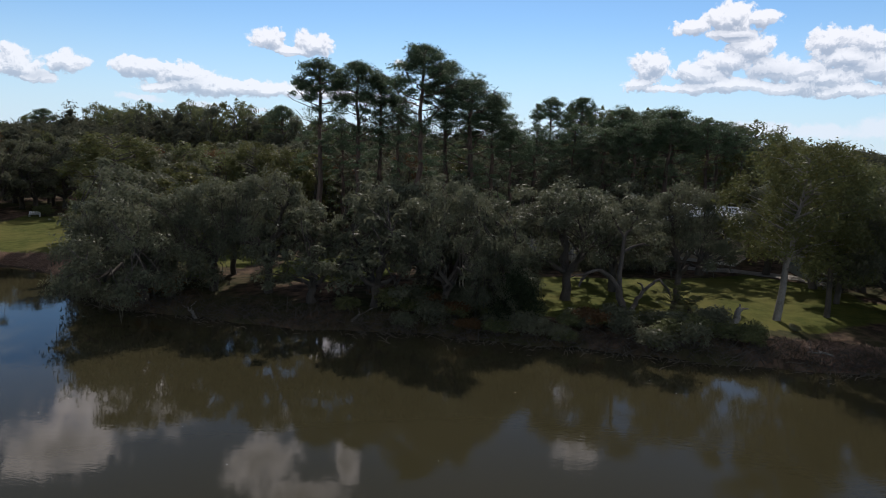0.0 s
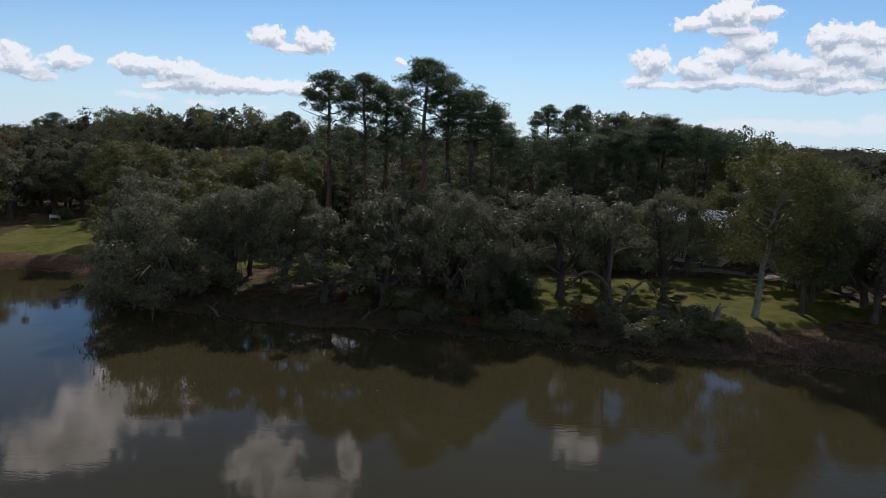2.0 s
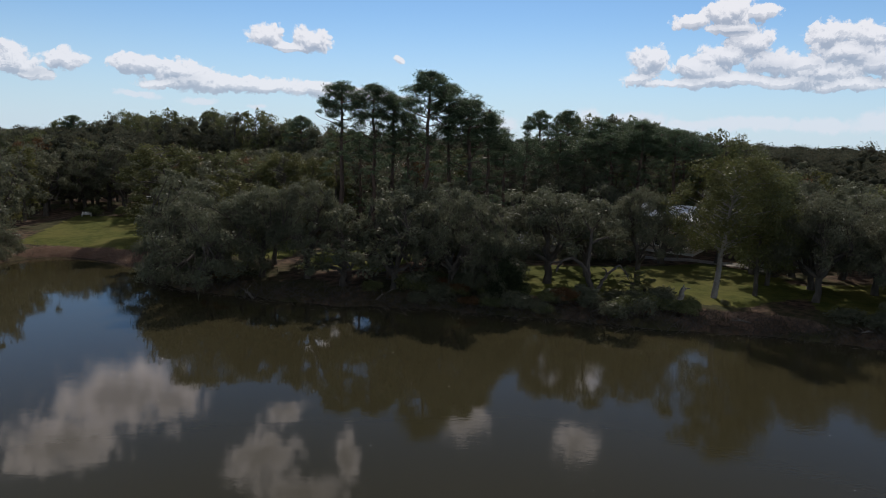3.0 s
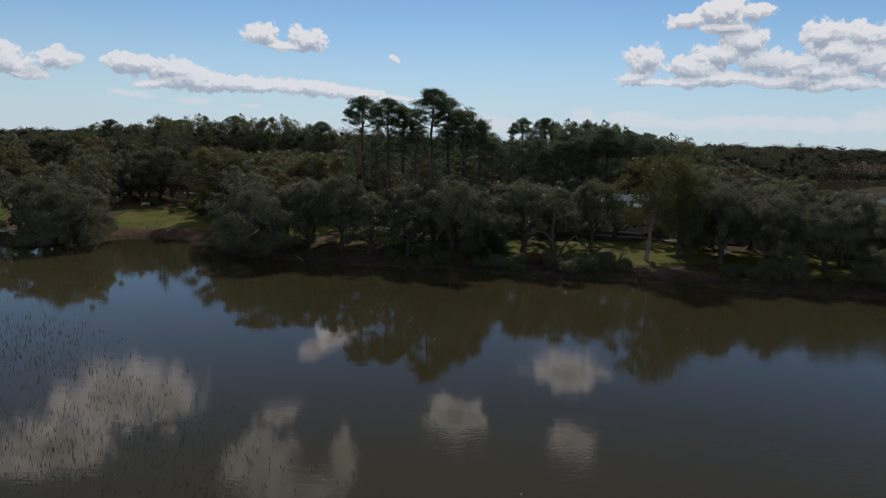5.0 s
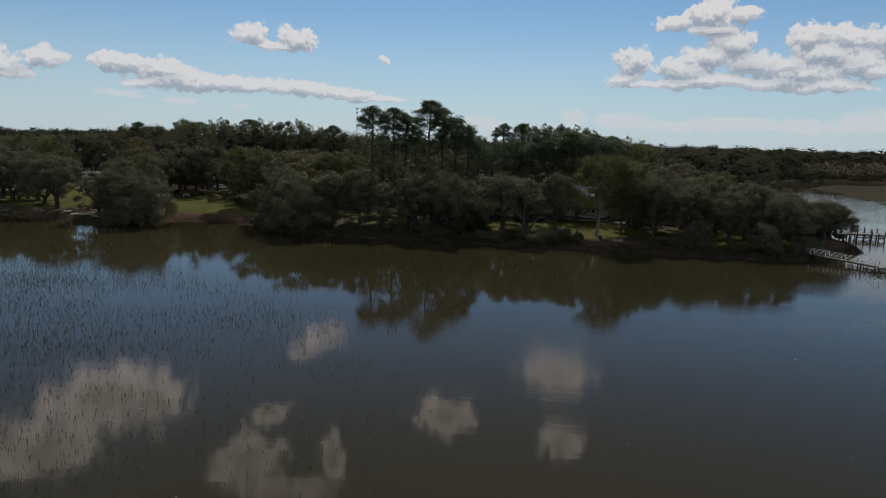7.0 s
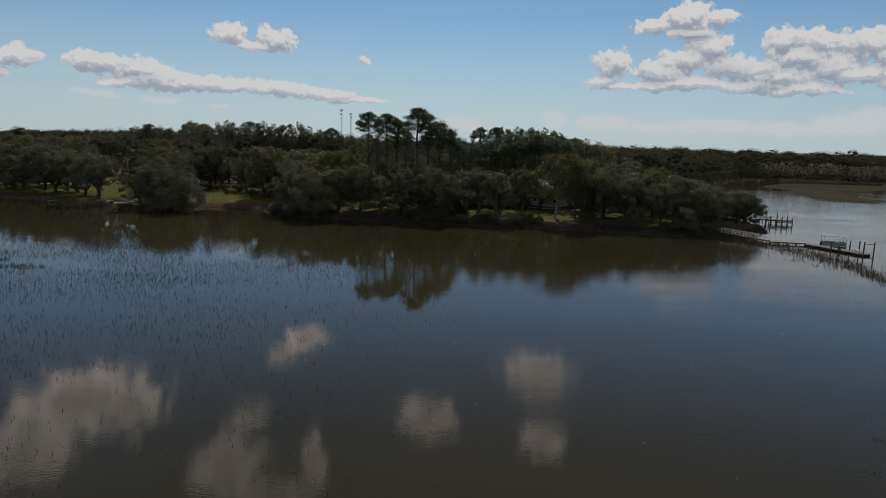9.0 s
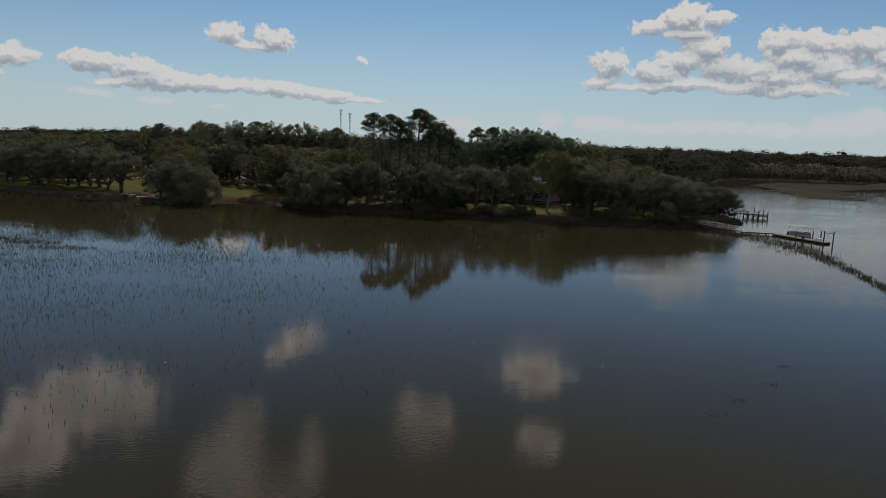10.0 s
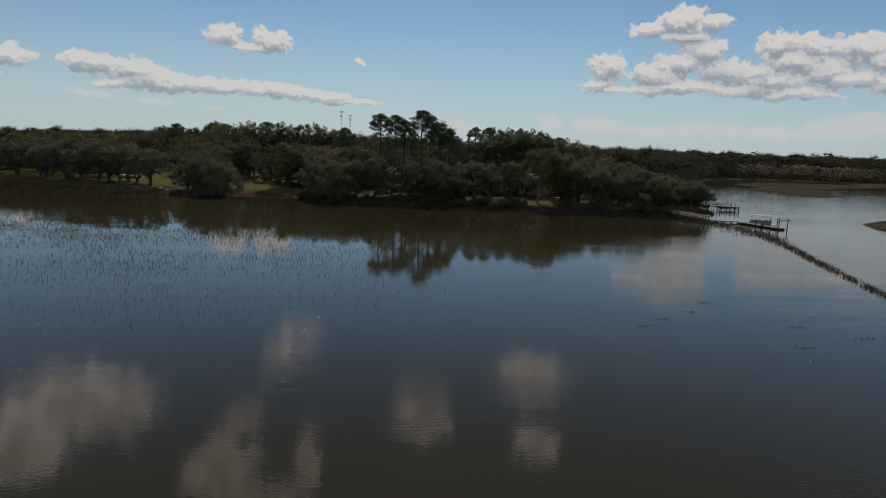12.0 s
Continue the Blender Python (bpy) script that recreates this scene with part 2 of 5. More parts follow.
def make_water():
    m, n = material("creek_water")
    place = n.add("ShaderNodeTexCoord").outputs["Object"]
    silt = n.noise(place, 0.012, 4.0)
    col = n.mix(n.step(silt, 0.35, 0.65), (0.038, 0.034, 0.0175), (0.048, 0.042, 0.0215))
    calm = n.step(n.noise(n.vec("MULTIPLY", place, (1, 2.2, 1)), 0.016, 3.0), 0.44, 0.62)
    swell = n.noise(n.vec("MULTIPLY", place, (0.45, 1.2, 1)), 0.55, 2.0, 0.5)
    ripple = n.noise(n.vec("MULTIPLY", place, (0.7, 1.5, 1)), 2.2, 3.0, 0.55)
    fine = n.noise(n.vec("MULTIPLY", place, (0.6, 1.3, 1)), 7.0, 2.0, 0.5)
    h = n.math("ADD", n.math("MULTIPLY", swell, 0.004), n.math("MULTIPLY", n.math("MULTIPLY", ripple, calm), 0.005))
    h = n.math("ADD", h, n.math("MULTIPLY", fine, 0.0005))
    windy = n.step(n.add("ShaderNodeSeparateXYZ", inputs={0: place}).outputs[0], 86.0, 120.0, 0.0, 0.008)
    h = n.math("ADD", h, n.math("MULTIPLY", ripple, windy))
    sides = n.add("ShaderNodeSeparateXYZ", inputs={0: place}).outputs
    gust = n.step(n.noise(n.vec("MULTIPLY", place, (1, 1.5, 1)), 0.045, 3.0, 0.6), 0.42, 0.64, 0.3, 1.0)
    open_water = n.step(sides[1], -25.0, -105.0, 0.22, 1.0)
    wavelet = n.noise(n.vec("MULTIPLY", place, (0.75, 1.5, 1)), 3.6, 2.0, 0.45)
    h = n.math("ADD", h, n.math("MULTIPLY", wavelet, n.math("MULTIPLY", n.math("MULTIPLY", gust, open_water), 0.0085)))
    streaks = n.step(n.noise(n.vec("MULTIPLY", place, (0.5, 2.6, 1)), 0.05, 3.0, 0.6), 0.36, 0.6, 0.25, 1.0)
    breeze = n.math("MULTIPLY", n.step(sides[0], 8.0, 46.0, 0.0, 0.012), streaks)
    h = n.math("ADD", h, n.math("MULTIPLY", ripple, breeze))
    p = n.add("ShaderNodeBsdfPrincipled", inputs={"Base Color": col, "Roughness": 0.03, "IOR": 1.333, "Specular IOR Level": 0.40,
                                                    "Normal": bump(n, h, 1.0, 1.0)})
    finish(n, p.outputs[0])
    return m


def make_ground():
    m, n = material("bank_and_lawn")
    place = n.add("ShaderNodeTexCoord").outputs["Object"]
    kind = n.add("ShaderNodeVertexColor")
    kind.layer_name = "cover"
    lawn, wrack, sedge = n.add("ShaderNodeSeparateColor", inputs={0: kind.outputs[0]}).outputs
    big, mid, fine = n.noise(place, 0.10, 4.0), n.noise(place, 0.9, 5.0), n.noise(place, 9.0, 4.0, 0.7)
    litter = n.mix(n.step(mid, 0.35, 0.65), (0.052, 0.037, 0.028), (0.155, 0.103, 0.074))
    litter = n.mix(n.step(big, 0.42, 0.6, 0.0, 0.75), litter, (0.055, 0.064, 0.025))
    grass = n.mix(n.step(mid, 0.3, 0.7), (0.072, 0.088, 0.020), (0.125, 0.132, 0.033))
    grass = n.mix(n.step(big, 0.45, 0.62, 0.0, 0.6), grass, (0.175, 0.16, 0.05))
    edge = n.math("ADD", lawn, n.math("MULTIPLY", n.math("SUBTRACT", mid, 0.5), 0.7))
    col = n.mix(n.step(edge, 0.4, 0.6), litter, grass)
    straw = n.mix(n.step(fine, 0.35, 0.65), (0.10, 0.06, 0.042), (0.22, 0.14, 0.10))
    col = n.mix(n.step(n.math("ADD", wrack, n.math("MULTIPLY", n.math("SUBTRACT", mid, 0.5), 0.6)), 0.4, 0.6), col, straw)
    fen = n.mix(n.step(mid, 0.3, 0.7), (0.040, 0.038, 0.022), (0.078, 0.068, 0.038))
    col = n.mix(n.step(sedge, 0.4, 0.6), col, fen)
    col = n.mix(n.math("MULTIPLY", fine, 0.5), col, n.mix(1.0, col, (0.55, 0.55, 0.5), "MULTIPLY"))
    p = n.add("ShaderNodeBsdfPrincipled", inputs={"Base Color": col, "Roughness": 1.0, "Specular IOR Level": 0.08, "Normal": bump(n, fine, 0.8, 0.06)})
    finish(n, p.outputs[0])
    return m


water_mat, ground_mat = make_water(), make_ground()


# ------------------------------------------------------------ mesh helpers
class Shell:
    """Gathers quads and triangles as arrays and turns them into one mesh."""

    def __init__(self):
        self.v, self.q, self.n = [], [], 0

    def put(self, v, q):
        q = np.asarray(q, int)
        self.v.append(np.asarray(v, float).reshape(-1, 3))
        self.q.append(q.reshape(-1, q.shape[-1]) + self.n)
        self.n += len(self.v[-1])

    def mesh(self, name, mat, smooth=False):
        v = np.concatenate(self.v)
        loops = np.concatenate([q.ravel() for q in self.q])
        sizes = np.concatenate([np.full(len(q), q.shape[1]) for q in self.q])
        me = bpy.data.meshes.new(name)
        me.vertices.add(len(v))
        me.vertices.foreach_set("co", v.ravel())
        me.loops.add(len(loops))
        me.loops.foreach_set("vertex_index", loops)
        me.polygons.add(len(sizes))
        me.polygons.foreach_set("loop_start", np.concatenate([[0], np.cumsum(sizes)[:-1]]))
        if smooth:
            me.polygons.foreach_set("use_smooth", np.ones(len(sizes), bool))
        me.update(calc_edges=True)
        me.materials.append(mat)
        return me

    def tube(self, path, radii, sides=6):
        """A tapered round limb along a path."""
        path, radii = np.asarray(path, float), np.asarray(radii, float)
        along = np.gradient(path, axis=0)
        along /= np.linalg.norm(along, axis=1)[:, None] + 1e-9
        side = np.cross(along, (0.31, 0.87, 0.17))
        side /= np.linalg.norm(side, axis=1)[:, None] + 1e-9
        up = np.cross(along, side)
        turn = np.linspace(0, 2 * np.pi, sides, endpoint=False)
        ring = side[:, None] * np.cos(turn)[None, :, None] + up[:, None] * np.sin(turn)[None, :, None]
        v = path[:, None] + ring * radii[:, None, None]
        i = np.arange(len(path) - 1)[:, None] * sides
        j = np.arange(sides)[None]
        k = (j + 1) % sides
        self.put(v, np.stack([i + j, i + k, i + sides + k, i + sides + j], -1))

    def leaves(self, rng, centre, radius, count, size, slim=0.55, outward=0.7, up=0.45):
        """Small pointed leaf sprays in an uneven ellipsoid round centre."""
        d = rng.normal(size=(count, 3))
        d /= np.linalg.norm(d, axis=1)[:, None]
        r = rng.uniform(0.05, 1, count) ** 0.42 * (1 + 0.18 * rng.normal(size=count))
        p = np.asarray(centre) + d * r[:, None] * np.asarray(radius)
        nrm = d * outward + np.array((0, 0, up)) + rng.normal(size=(count, 3)) * 0.55
        self.sprays(rng, p, nrm, size, slim)

    def sprays(self, rng, p, nrm, size, slim):
        count = len(p)
        nrm = nrm / (np.linalg.norm(nrm, axis=1)[:, None] + 1e-9)
        u = np.cross(nrm, rng.normal(size=(count, 3)))
        u /= np.linalg.norm(u, axis=1)[:, None] + 1e-9
        w = np.cross(nrm, u)
        s = (size * rng.uniform(0.6, 1.4, count))[:, None]
        v = np.stack([p - u * s * 0.8 + w * s * slim, p - u * s * rng.uniform(0.2, 0.9, (count, 1)) - w * s * slim, p + u * s * 1.1], 1)
        self.put(v, np.arange(count * 3).reshape(-1, 3))


def bent(a, b, rng, sag=0.0, wobble=0.25, steps=6):
    """A crooked path from a to b that bows upward by sag."""
    a, b = np.asarray(a, float), np.asarray(b, float)
    f = np.linspace(0, 1, steps)[:, None]
    path = a + (b - a) * f
    path[:, 2] += sag * np.sin(np.pi * f[:, 0])
    jig = rng.normal(size=(steps, 3)) * wobble * np.sin(np.pi * f)
    return path + jig


def part(name, me, parent, label=""):
    ob = new(name, me)
    ob.parent = parent
    return tagged(ob, label)


def thing(name, label, category, group="", kind=""):
    ob = new(name)
    ob.empty_display_size = 0.3
    return tagged(ob, label, category, group, kind)


# ------------------------------------------------------------ trees
def wood_parts(tree, trunk, limbs, twigs, bark):
    part("trunk", trunk.mesh("trunk", bark, True), tree)
    for limb in limbs:
        part("limb", limb.mesh("limb", bark, True), tree)
    if twigs.n:
        tagged(part("branchwork", twigs.mesh("branchwork", bark, True), tree), "", "", "", "stuff")


def make_oak(seed, name, label, h=14.0, r=7.0, leaf_mat=None, bark=None, moss=True, skirt=0.3, fork=2.2,
             clumps=68, each=285, leaf=0.155, lean=(0, 0), trunk_r=0.5, limbs_n=7, category="tree"):
    """A spreading tree: short trunk, crooked limbs, a crown of many leaf clumps, hanging moss."""
    rng = np.random.default_rng(seed)
    tree = thing(name, label, category)
    trunk, twigs, crown, beard, limbs = Shell(), Shell(), Shell(), Shell(), []
    top = np.array((lean[0] * fork, lean[1] * fork, fork))
    trunk.tube(bent((0, 0, -0.6), top, rng, 0, 0.10, 5), trunk_r * np.array((1.5, 1.1, 0.95, 0.9, 0.95)), 8)
    spots = []
    for i in range(clumps):
        ang = i * 2.39996 + rng.normal() * 0.25
        rho = r * math.sqrt((i + 0.5) / clumps) * rng.uniform(0.8, 1.12)
        roof = h * (1 - (1 - 0.42) * min(1, rho / r) ** 2.4) - 0.9 + rng.normal() * 0.35
        floor_ = h * (skirt + 0.18 * (1 - rho / r))
        up_ = 1 - rng.uniform() ** 1.7
        spots.append((math.cos(ang) * rho + top[0], math.sin(ang) * rho + top[1], floor_ + (roof - floor_) * up_))
    spots = np.array(spots)
    mains = []
    for k in range(limbs_n):
        pick = spots[rng.integers(clumps // 3, clumps)]
        path = bent(top - (0, 0, 0.15), pick, rng, rng.uniform(0.2, 1.4), 0.5, 9)
        limb = Shell()
        limb.tube(path, np.linspace(trunk_r * 0.62, 0.06, 9), 6)
        limbs.append(limb)
        mains.append(path)
    joints = np.concatenate(mains)
    for s in spots:
        near = joints[np.argmin(np.linalg.norm(joints - s, axis=1))]
        twigs.tube(bent(near, s, rng, 0.2, 0.2, 4), np.linspace(0.09, 0.025, 4), 4)
        big = rng.uniform(0.85, 1.6) * r / 7.0
        crown.leaves(rng, s, (big, big, big * 0.72), int(each * rng.uniform(0.7, 1.3)), leaf)
        if moss:
            for _ in range(3):
                p = s + np.array((rng.normal() * big * 0.6, rng.normal() * big * 0.6, -big * 0.45))
                n_ = rng.integers(2, 5)
                q = p + rng.normal(size=(n_, 3)) * (0.18, 0.18, 0.1)
                drop = rng.uniform(0.35, 1.0, n_)
                turn = rng.uniform(0, 6.28, n_)
                w = np.stack([np.cos(turn), np.sin(turn), turn * 0], 1) * 0.055
                down = np.stack([turn * 0, turn * 0, drop], 1)
                beard.put(np.stack([q + w * 0.5, q - w * 0.5, q - w - down * 0.6, q - down + w * 0.3], 1),
                          np.arange(n_ * 4).reshape(-1, 4))
    wood_parts(tree, trunk, limbs, twigs, bark or bark_oak)
    part("crown", crown.mesh("crown", leaf_mat or oak_leaf), tree)
    if moss:
        tagged(part("moss", beard.mesh("moss", moss_leaf), tree, "grey-green hanging moss"), "", "", "", "stuff")
    return tree


def make_pine(seed, name="pine_tree", label="", h=30.0, r=4.0, bare=0.62, tufts=100, each=125, dead=18):
    """A tall pine: straight bare trunk, rounded open crown of needle tufts on rising limbs."""
    rng = np.random.default_rng(seed)
    tree = thing(name, label, "tree")
    trunk, twigs, crown, limbs = Shell(), Shell(), Shell(), []
    path = bent((0, 0, -0.6), (rng.normal() * 0.5, rng.normal() * 0.5, h - 1.0), rng, 0, 0.14, 12)
    trunk.tube(path, np.linspace(0.46, 0.12, 12), 8)
    depth = h * (1 - bare)
    mid = path[-1] - np.array((0, 0, depth * 0.42 - 0.4))
    ends = []
    for i in range(16):
        g = (i + 0.5) / 16
        ang = i * 2.39996 + rng.normal() * 0.4
        z = mid[2] + depth * (0.46 * g * 2 - 0.46)
        wide = r * math.sqrt(max(0.05, 1 - ((z - mid[2]) / (depth * 0.52)) ** 2)) * rng.uniform(0.7, 1.1)
        foot_z = z - wide * rng.uniform(0.35, 0.8)
        foot = np.array([np.interp(foot_z, path[:, 2], path[:, k]) for k in range(3)])
        tip = np.array((foot[0] + math.cos(ang) * wide, foot[1] + math.sin(ang) * wide, z))
        way_ = bent(foot, tip, rng, -0.1 * wide, 0.16, 6)
        limb = Shell()
        limb.tube(way_, np.linspace(0.11, 0.03, 6), 4)
        limbs.append(limb)
        ends.append(way_[2:])
    ends = np.concatenate(ends + [path[-3:]])
    for k in range(tufts):
        d = rng.normal(size=3)
        d /= np.linalg.norm(d)
        if d[2] < -0.15 and rng.uniform() < 0.65:
            d[2] = -d[2]
        c = mid + d * (r * 0.92, r * 0.92, depth * 0.5) * rng.uniform(0.45, 1.0) ** 0.6
        on = ends[np.argmin(np.linalg.norm(ends - c, axis=1))]
        twigs.tube(bent(on, c, rng, 0, 0.08, 4), np.linspace(0.045, 0.015, 4), 3)
        big = rng.uniform(0.6, 1.15)
        crown.leaves(rng, c, (big, big, big * 0.66), int(each * rng.uniform(0.7, 1.3)), 0.175, 0.30, 0.5, 0.5)
    for k in range(9):
        ang, rho = k * 2.39996, 1.5 * math.sqrt(k / 9)
        c = path[-1] + np.array((math.cos(ang) * rho, math.sin(ang) * rho, 0.55 - 0.22 * rho ** 2))
        crown.leaves(rng, c, (0.75, 0.75, 0.6), each, 0.20, 0.30, 0.5, 0.5)
    for f in np.linspace(bare * 0.66, bare * 1.04, dead):
        foot = np.array([np.interp(f * h, path[:, 2], path[:, k]) for k in range(3)])
        ang = rng.uniform(0, 6.28)
        tip = foot + np.array((math.cos(ang), math.sin(ang), 0.1)) * rng.uniform(0.8, 2.8)
        twigs.tube(bent(foot, tip, rng, 0, 0.12, 4), np.linspace(0.06, 0.015, 4), 4)
        if rng.uniform() < 0.8:
            crown.leaves(rng, tip, (0.85, 0.85, 0.45), int(each * 0.8), 0.20, 0.30, 0.5, 0.5)
    wood_parts(tree, trunk, limbs, twigs, bark_pine)
    part("crown", crown.mesh("crown", pine_leaf), tree)
    return tree


def make_tall(seed, name, label, h=18.0, r=5.0, leaf_mat=None, bark=None, clumps=54, each=270, leaf=0.165, low=0.28, trunk_r=0.3, lean=(0, 0)):
    """An upright broad-leaved tree with an egg-shaped uneven crown."""
    rng = np.random.default_rng(seed)
    tree = thing(name, label, "tree")
    trunk, twigs, crown, limbs = Shell(), Shell(), Shell(), []
    path = bent((0, 0, -0.6), (lean[0] * h, lean[1] * h, h * 0.86), rng, 0, 0.22, 9)
    trunk.tube(path, np.linspace(trunk_r * 1.25, 0.06, 9), 8)
    for i in range(clumps):
        g = (i + 0.5) / clumps
        z = h * (low + (0.96 - low) * g)
        wide = r * math.sqrt(max(0.03, 1 - abs((g - 0.38) / 0.68) ** 2.2)) * rng.uniform(0.4, 1.05)
        ang = i * 2.39996 + rng.normal() * 0.3
        foot = np.array([np.interp(max(h * 0.15, z - wide * 0.5), path[:, 2], path[:, k]) for k in range(3)])
        s = np.array((foot[0] + math.cos(ang) * wide, foot[1] + math.sin(ang) * wide, z - 0.5))
        if i % 6 == 0:
            limb = Shell()
            limb.tube(bent(foot, s, rng, 0.3, 0.25, 6), np.linspace(0.16, 0.03, 6), 5)
            limbs.append(limb)
        else:
            twigs.tube(bent(foot, s, rng, 0.3, 0.2, 5), np.linspace(0.09, 0.02, 5), 4)
        big = rng.uniform(0.85, 1.55) * r / 5.0
        crown.leaves(rng, s, (big, big, big * 0.8), int(each * rng.uniform(0.7, 1.3)), leaf)
    wood_parts(tree, trunk, limbs, twigs, bark or bark_oak)
    part("crown", crown.mesh("crown", leaf_mat or broad_leaf), tree)
    return tree


def make_bush(seed, name, label, h=2.0, r=1.6, leaf_mat=None, count=1500, leaf=0.13, tall=False, category="bush"):
    rng = np.random.default_rng(seed)
    bush = thing(name, label, category)
    wood, crown = Shell(), Shell()
    for i in range(9):
        ang, g = i * 2.39996, rng.uniform(0.2, 1.0)
        wide = r * 0.62 * (1 - 0.75 * g if tall else math.sqrt(1 - g * 0.7))
        s = np.array((math.cos(ang) * wide, math.sin(ang) * wide, h * (0.15 + 0.68 * g)))
        wood.tube(bent((0, 0, -0.2), s, rng, 0, 0.1, 4), np.linspace(0.06, 0.015, 4), 4)
        crown.leaves(rng, s, (r * 0.5, r * 0.5, h * 0.24), count // 9, leaf)
    tagged(part("branchwork", wood.mesh("branchwork", bark_oak, True), bush), "", "", "", "stuff")
    part("crown", crown.mesh("crown", leaf_mat or broad_leaf), bush)
    return bush


planted, tops = set(), {}


def top_of(model):
    """The height of a model's crown before it is scaled."""
    if model not in tops:
        crown = [c for c in model.children if c.name.startswith("crown")][0]
        tops[model] = float(np.percentile([v.co.z for v in crown.data.vertices], 99.6))
    return tops[model]


def plant(model, x, y, sx=1.0, sz=1.0, turn=0.0, label="", z=None, group=""):
    """Sets a model on the ground, or a copy of it once it has been used."""
    m = pose(x, y, ground_z(x, y) if z is None else z, 0, 0, turn) @ Matrix.Diagonal((sx, sx, sz, 1))
    if model in planted:
        ob = copy_thing(model, m @ Matrix.Diagonal((1 / model.scale[0], 1 / model.scale[1], 1 / model.scale[2], 1)))
    else:
        planted.add(model)
        model.matrix_basis = m
        ob = model
    return tagged(ob, label, "", group)


# ------------------------------------------------------------ land and water
SHORE_WEST = [(-4000, 900), (-500, 290), (-260, 165), (-180, 122), (-141, 100), (-114, 89), (-100, 81), (-86, 73), (-79, 71),
              (-72, 80), (-68, 87.5), (-60, 87), (-51, 82), (-44, 72), (-33, 66)]
SHORE_NEAR = [(-21, 62.5), (-10, 61), (0, 60), (10, 58), (18, 56), (28, 54.5), (40, 52), (50, 49), (58, 47.5), (68, 47),
              (76, 50), (84, 54), (91, 61), (96, 72), (98, 86)]
SHORE_BACK = [(95, 105), (108, 150), (138, 200), (178, 275), (228, 380), (250, 420), (312, 458), (371, 454), (423, 430),
              (700, 410), (4000, 300), (4000, 4600), (-4000, 4600)]
LAND = np.array(SHORE_WEST + SHORE_NEAR + SHORE_BACK, float)
MARSH = np.array([(229, 332), (206, 250), (191, 196), (204, 182), (226, 190), (262, 260), (330, 330), (480, 400), (454, 425), (387, 428), (275, 388)], float)
ISLET = np.array([(132, 47), (124, 28), (150, 22), (185, 45), (175, 66), (150, 60)], float)


def inside(poly, x, y):
    """Signed distance to a polygon's edge, positive inside."""
    x, y = np.asarray(x, float), np.asarray(y, float)
    d, odd = np.full(x.shape, 1e9), np.zeros(x.shape, bool)
    for (ax, ay), (bx, by) in zip(poly, np.roll(poly, -1, axis=0)):
        ex, ey = bx - ax, by - ay
        f = np.clip(((x - ax) * ex + (y - ay) * ey) / (ex * ex + ey * ey), 0, 1)
        d = np.minimum(d, np.hypot(x - ax - f * ex, y - ay - f * ey))
        cross = (ay > y) != (by > y)
        odd ^= cross & (x < ex * (y - ay) / (ey if ey else 1e-9) + ax)
    return np.where(odd, d, -d)


def lift(x, y):
    """Height of the ground: mud under water, a low bank, then a gentle rise inland."""
    x, y = np.asarray(x, float), np.asarray(y, float)
    wav = 0.8 * np.sin(x * 0.31) + 0.6 * np.sin(x * 0.83 + 1.0) + 0.5 * np.sin(y * 0.6 + x * 0.2)
    d = inside(LAND, x, y) + 0.5 * wav
    z = np.where(d < 0, np.maximum(-1.5, d * 0.5), 1.1 * (1 - np.exp(-np.maximum(d, 0) / 1.6)) + 3.4 * (1 - np.exp(-np.maximum(d, 0) / 70)))
    z = z + np.where(d > 3, 0.12 * wav * 0.5, 0)
    for poly in (MARSH, ISLET):
        z = np.maximum(z, np.clip(inside(poly, x, y) * 0.25, -1.5, 0.18) + 0.03 * wav)
    return z


def ground_z(x, y):
    return float(lift(np.array([x]), np.array([y]))[0])


def spread(lo, hi, step, far_lo, far_hi):
    """Even steps in the middle that widen towards the far ends."""
    mid = list(np.arange(lo, hi + 0.01, step))
    left, right, s = [], [], step
    while (left[-1] if left else lo) > far_lo:
        s *= 1.22
        left.append((left[-1] if left else lo) - s)
    s = step
    while (right[-1] if right else hi) < far_hi:
        s *= 1.22
        right.append((right[-1] if right else hi) + s)
    return np.array(left[::-1] + mid + right)


LAWNS = [np.array([(-76, 91), (-70, 90.5), (-60, 89.5), (-51, 85.5), (-44, 89), (-46, 97), (-57, 106), (-63, 122), (-84, 124), (-80, 108)], float),
         np.array([(9, 64), (20, 63.5), (28, 62), (36, 61), (46, 66), (48, 78), (40, 86), (28, 82), (14, 82), (4, 80)], float),
         np.array([(44, 59), (56, 54.5), (68, 53.5), (76, 58), (78, 68), (60, 74), (47, 72)], float),
         np.array([(-185, 128), (-141, 105), (-110, 92), (-98, 92), (-100, 120), (-118, 190), (-190, 200)], float),
         np.array([(-24, 76), (-10, 75), (-6, 86), (-12, 91), (-22, 92)], float),
         np.array([(-38, 84), (-27, 82), (-25, 98), (-38, 99)], float)]
WRACK = [np.array([(-72, 84), (-68, 87.2), (-60, 86.7), (-51, 81.8), (-46, 85), (-50, 87.5), (-60, 91), (-71, 91.5)], float),
         np.array([(29, 55.5), (37, 53.5), (42, 53), (41, 56), (34, 59), (29, 58.5)], float)]


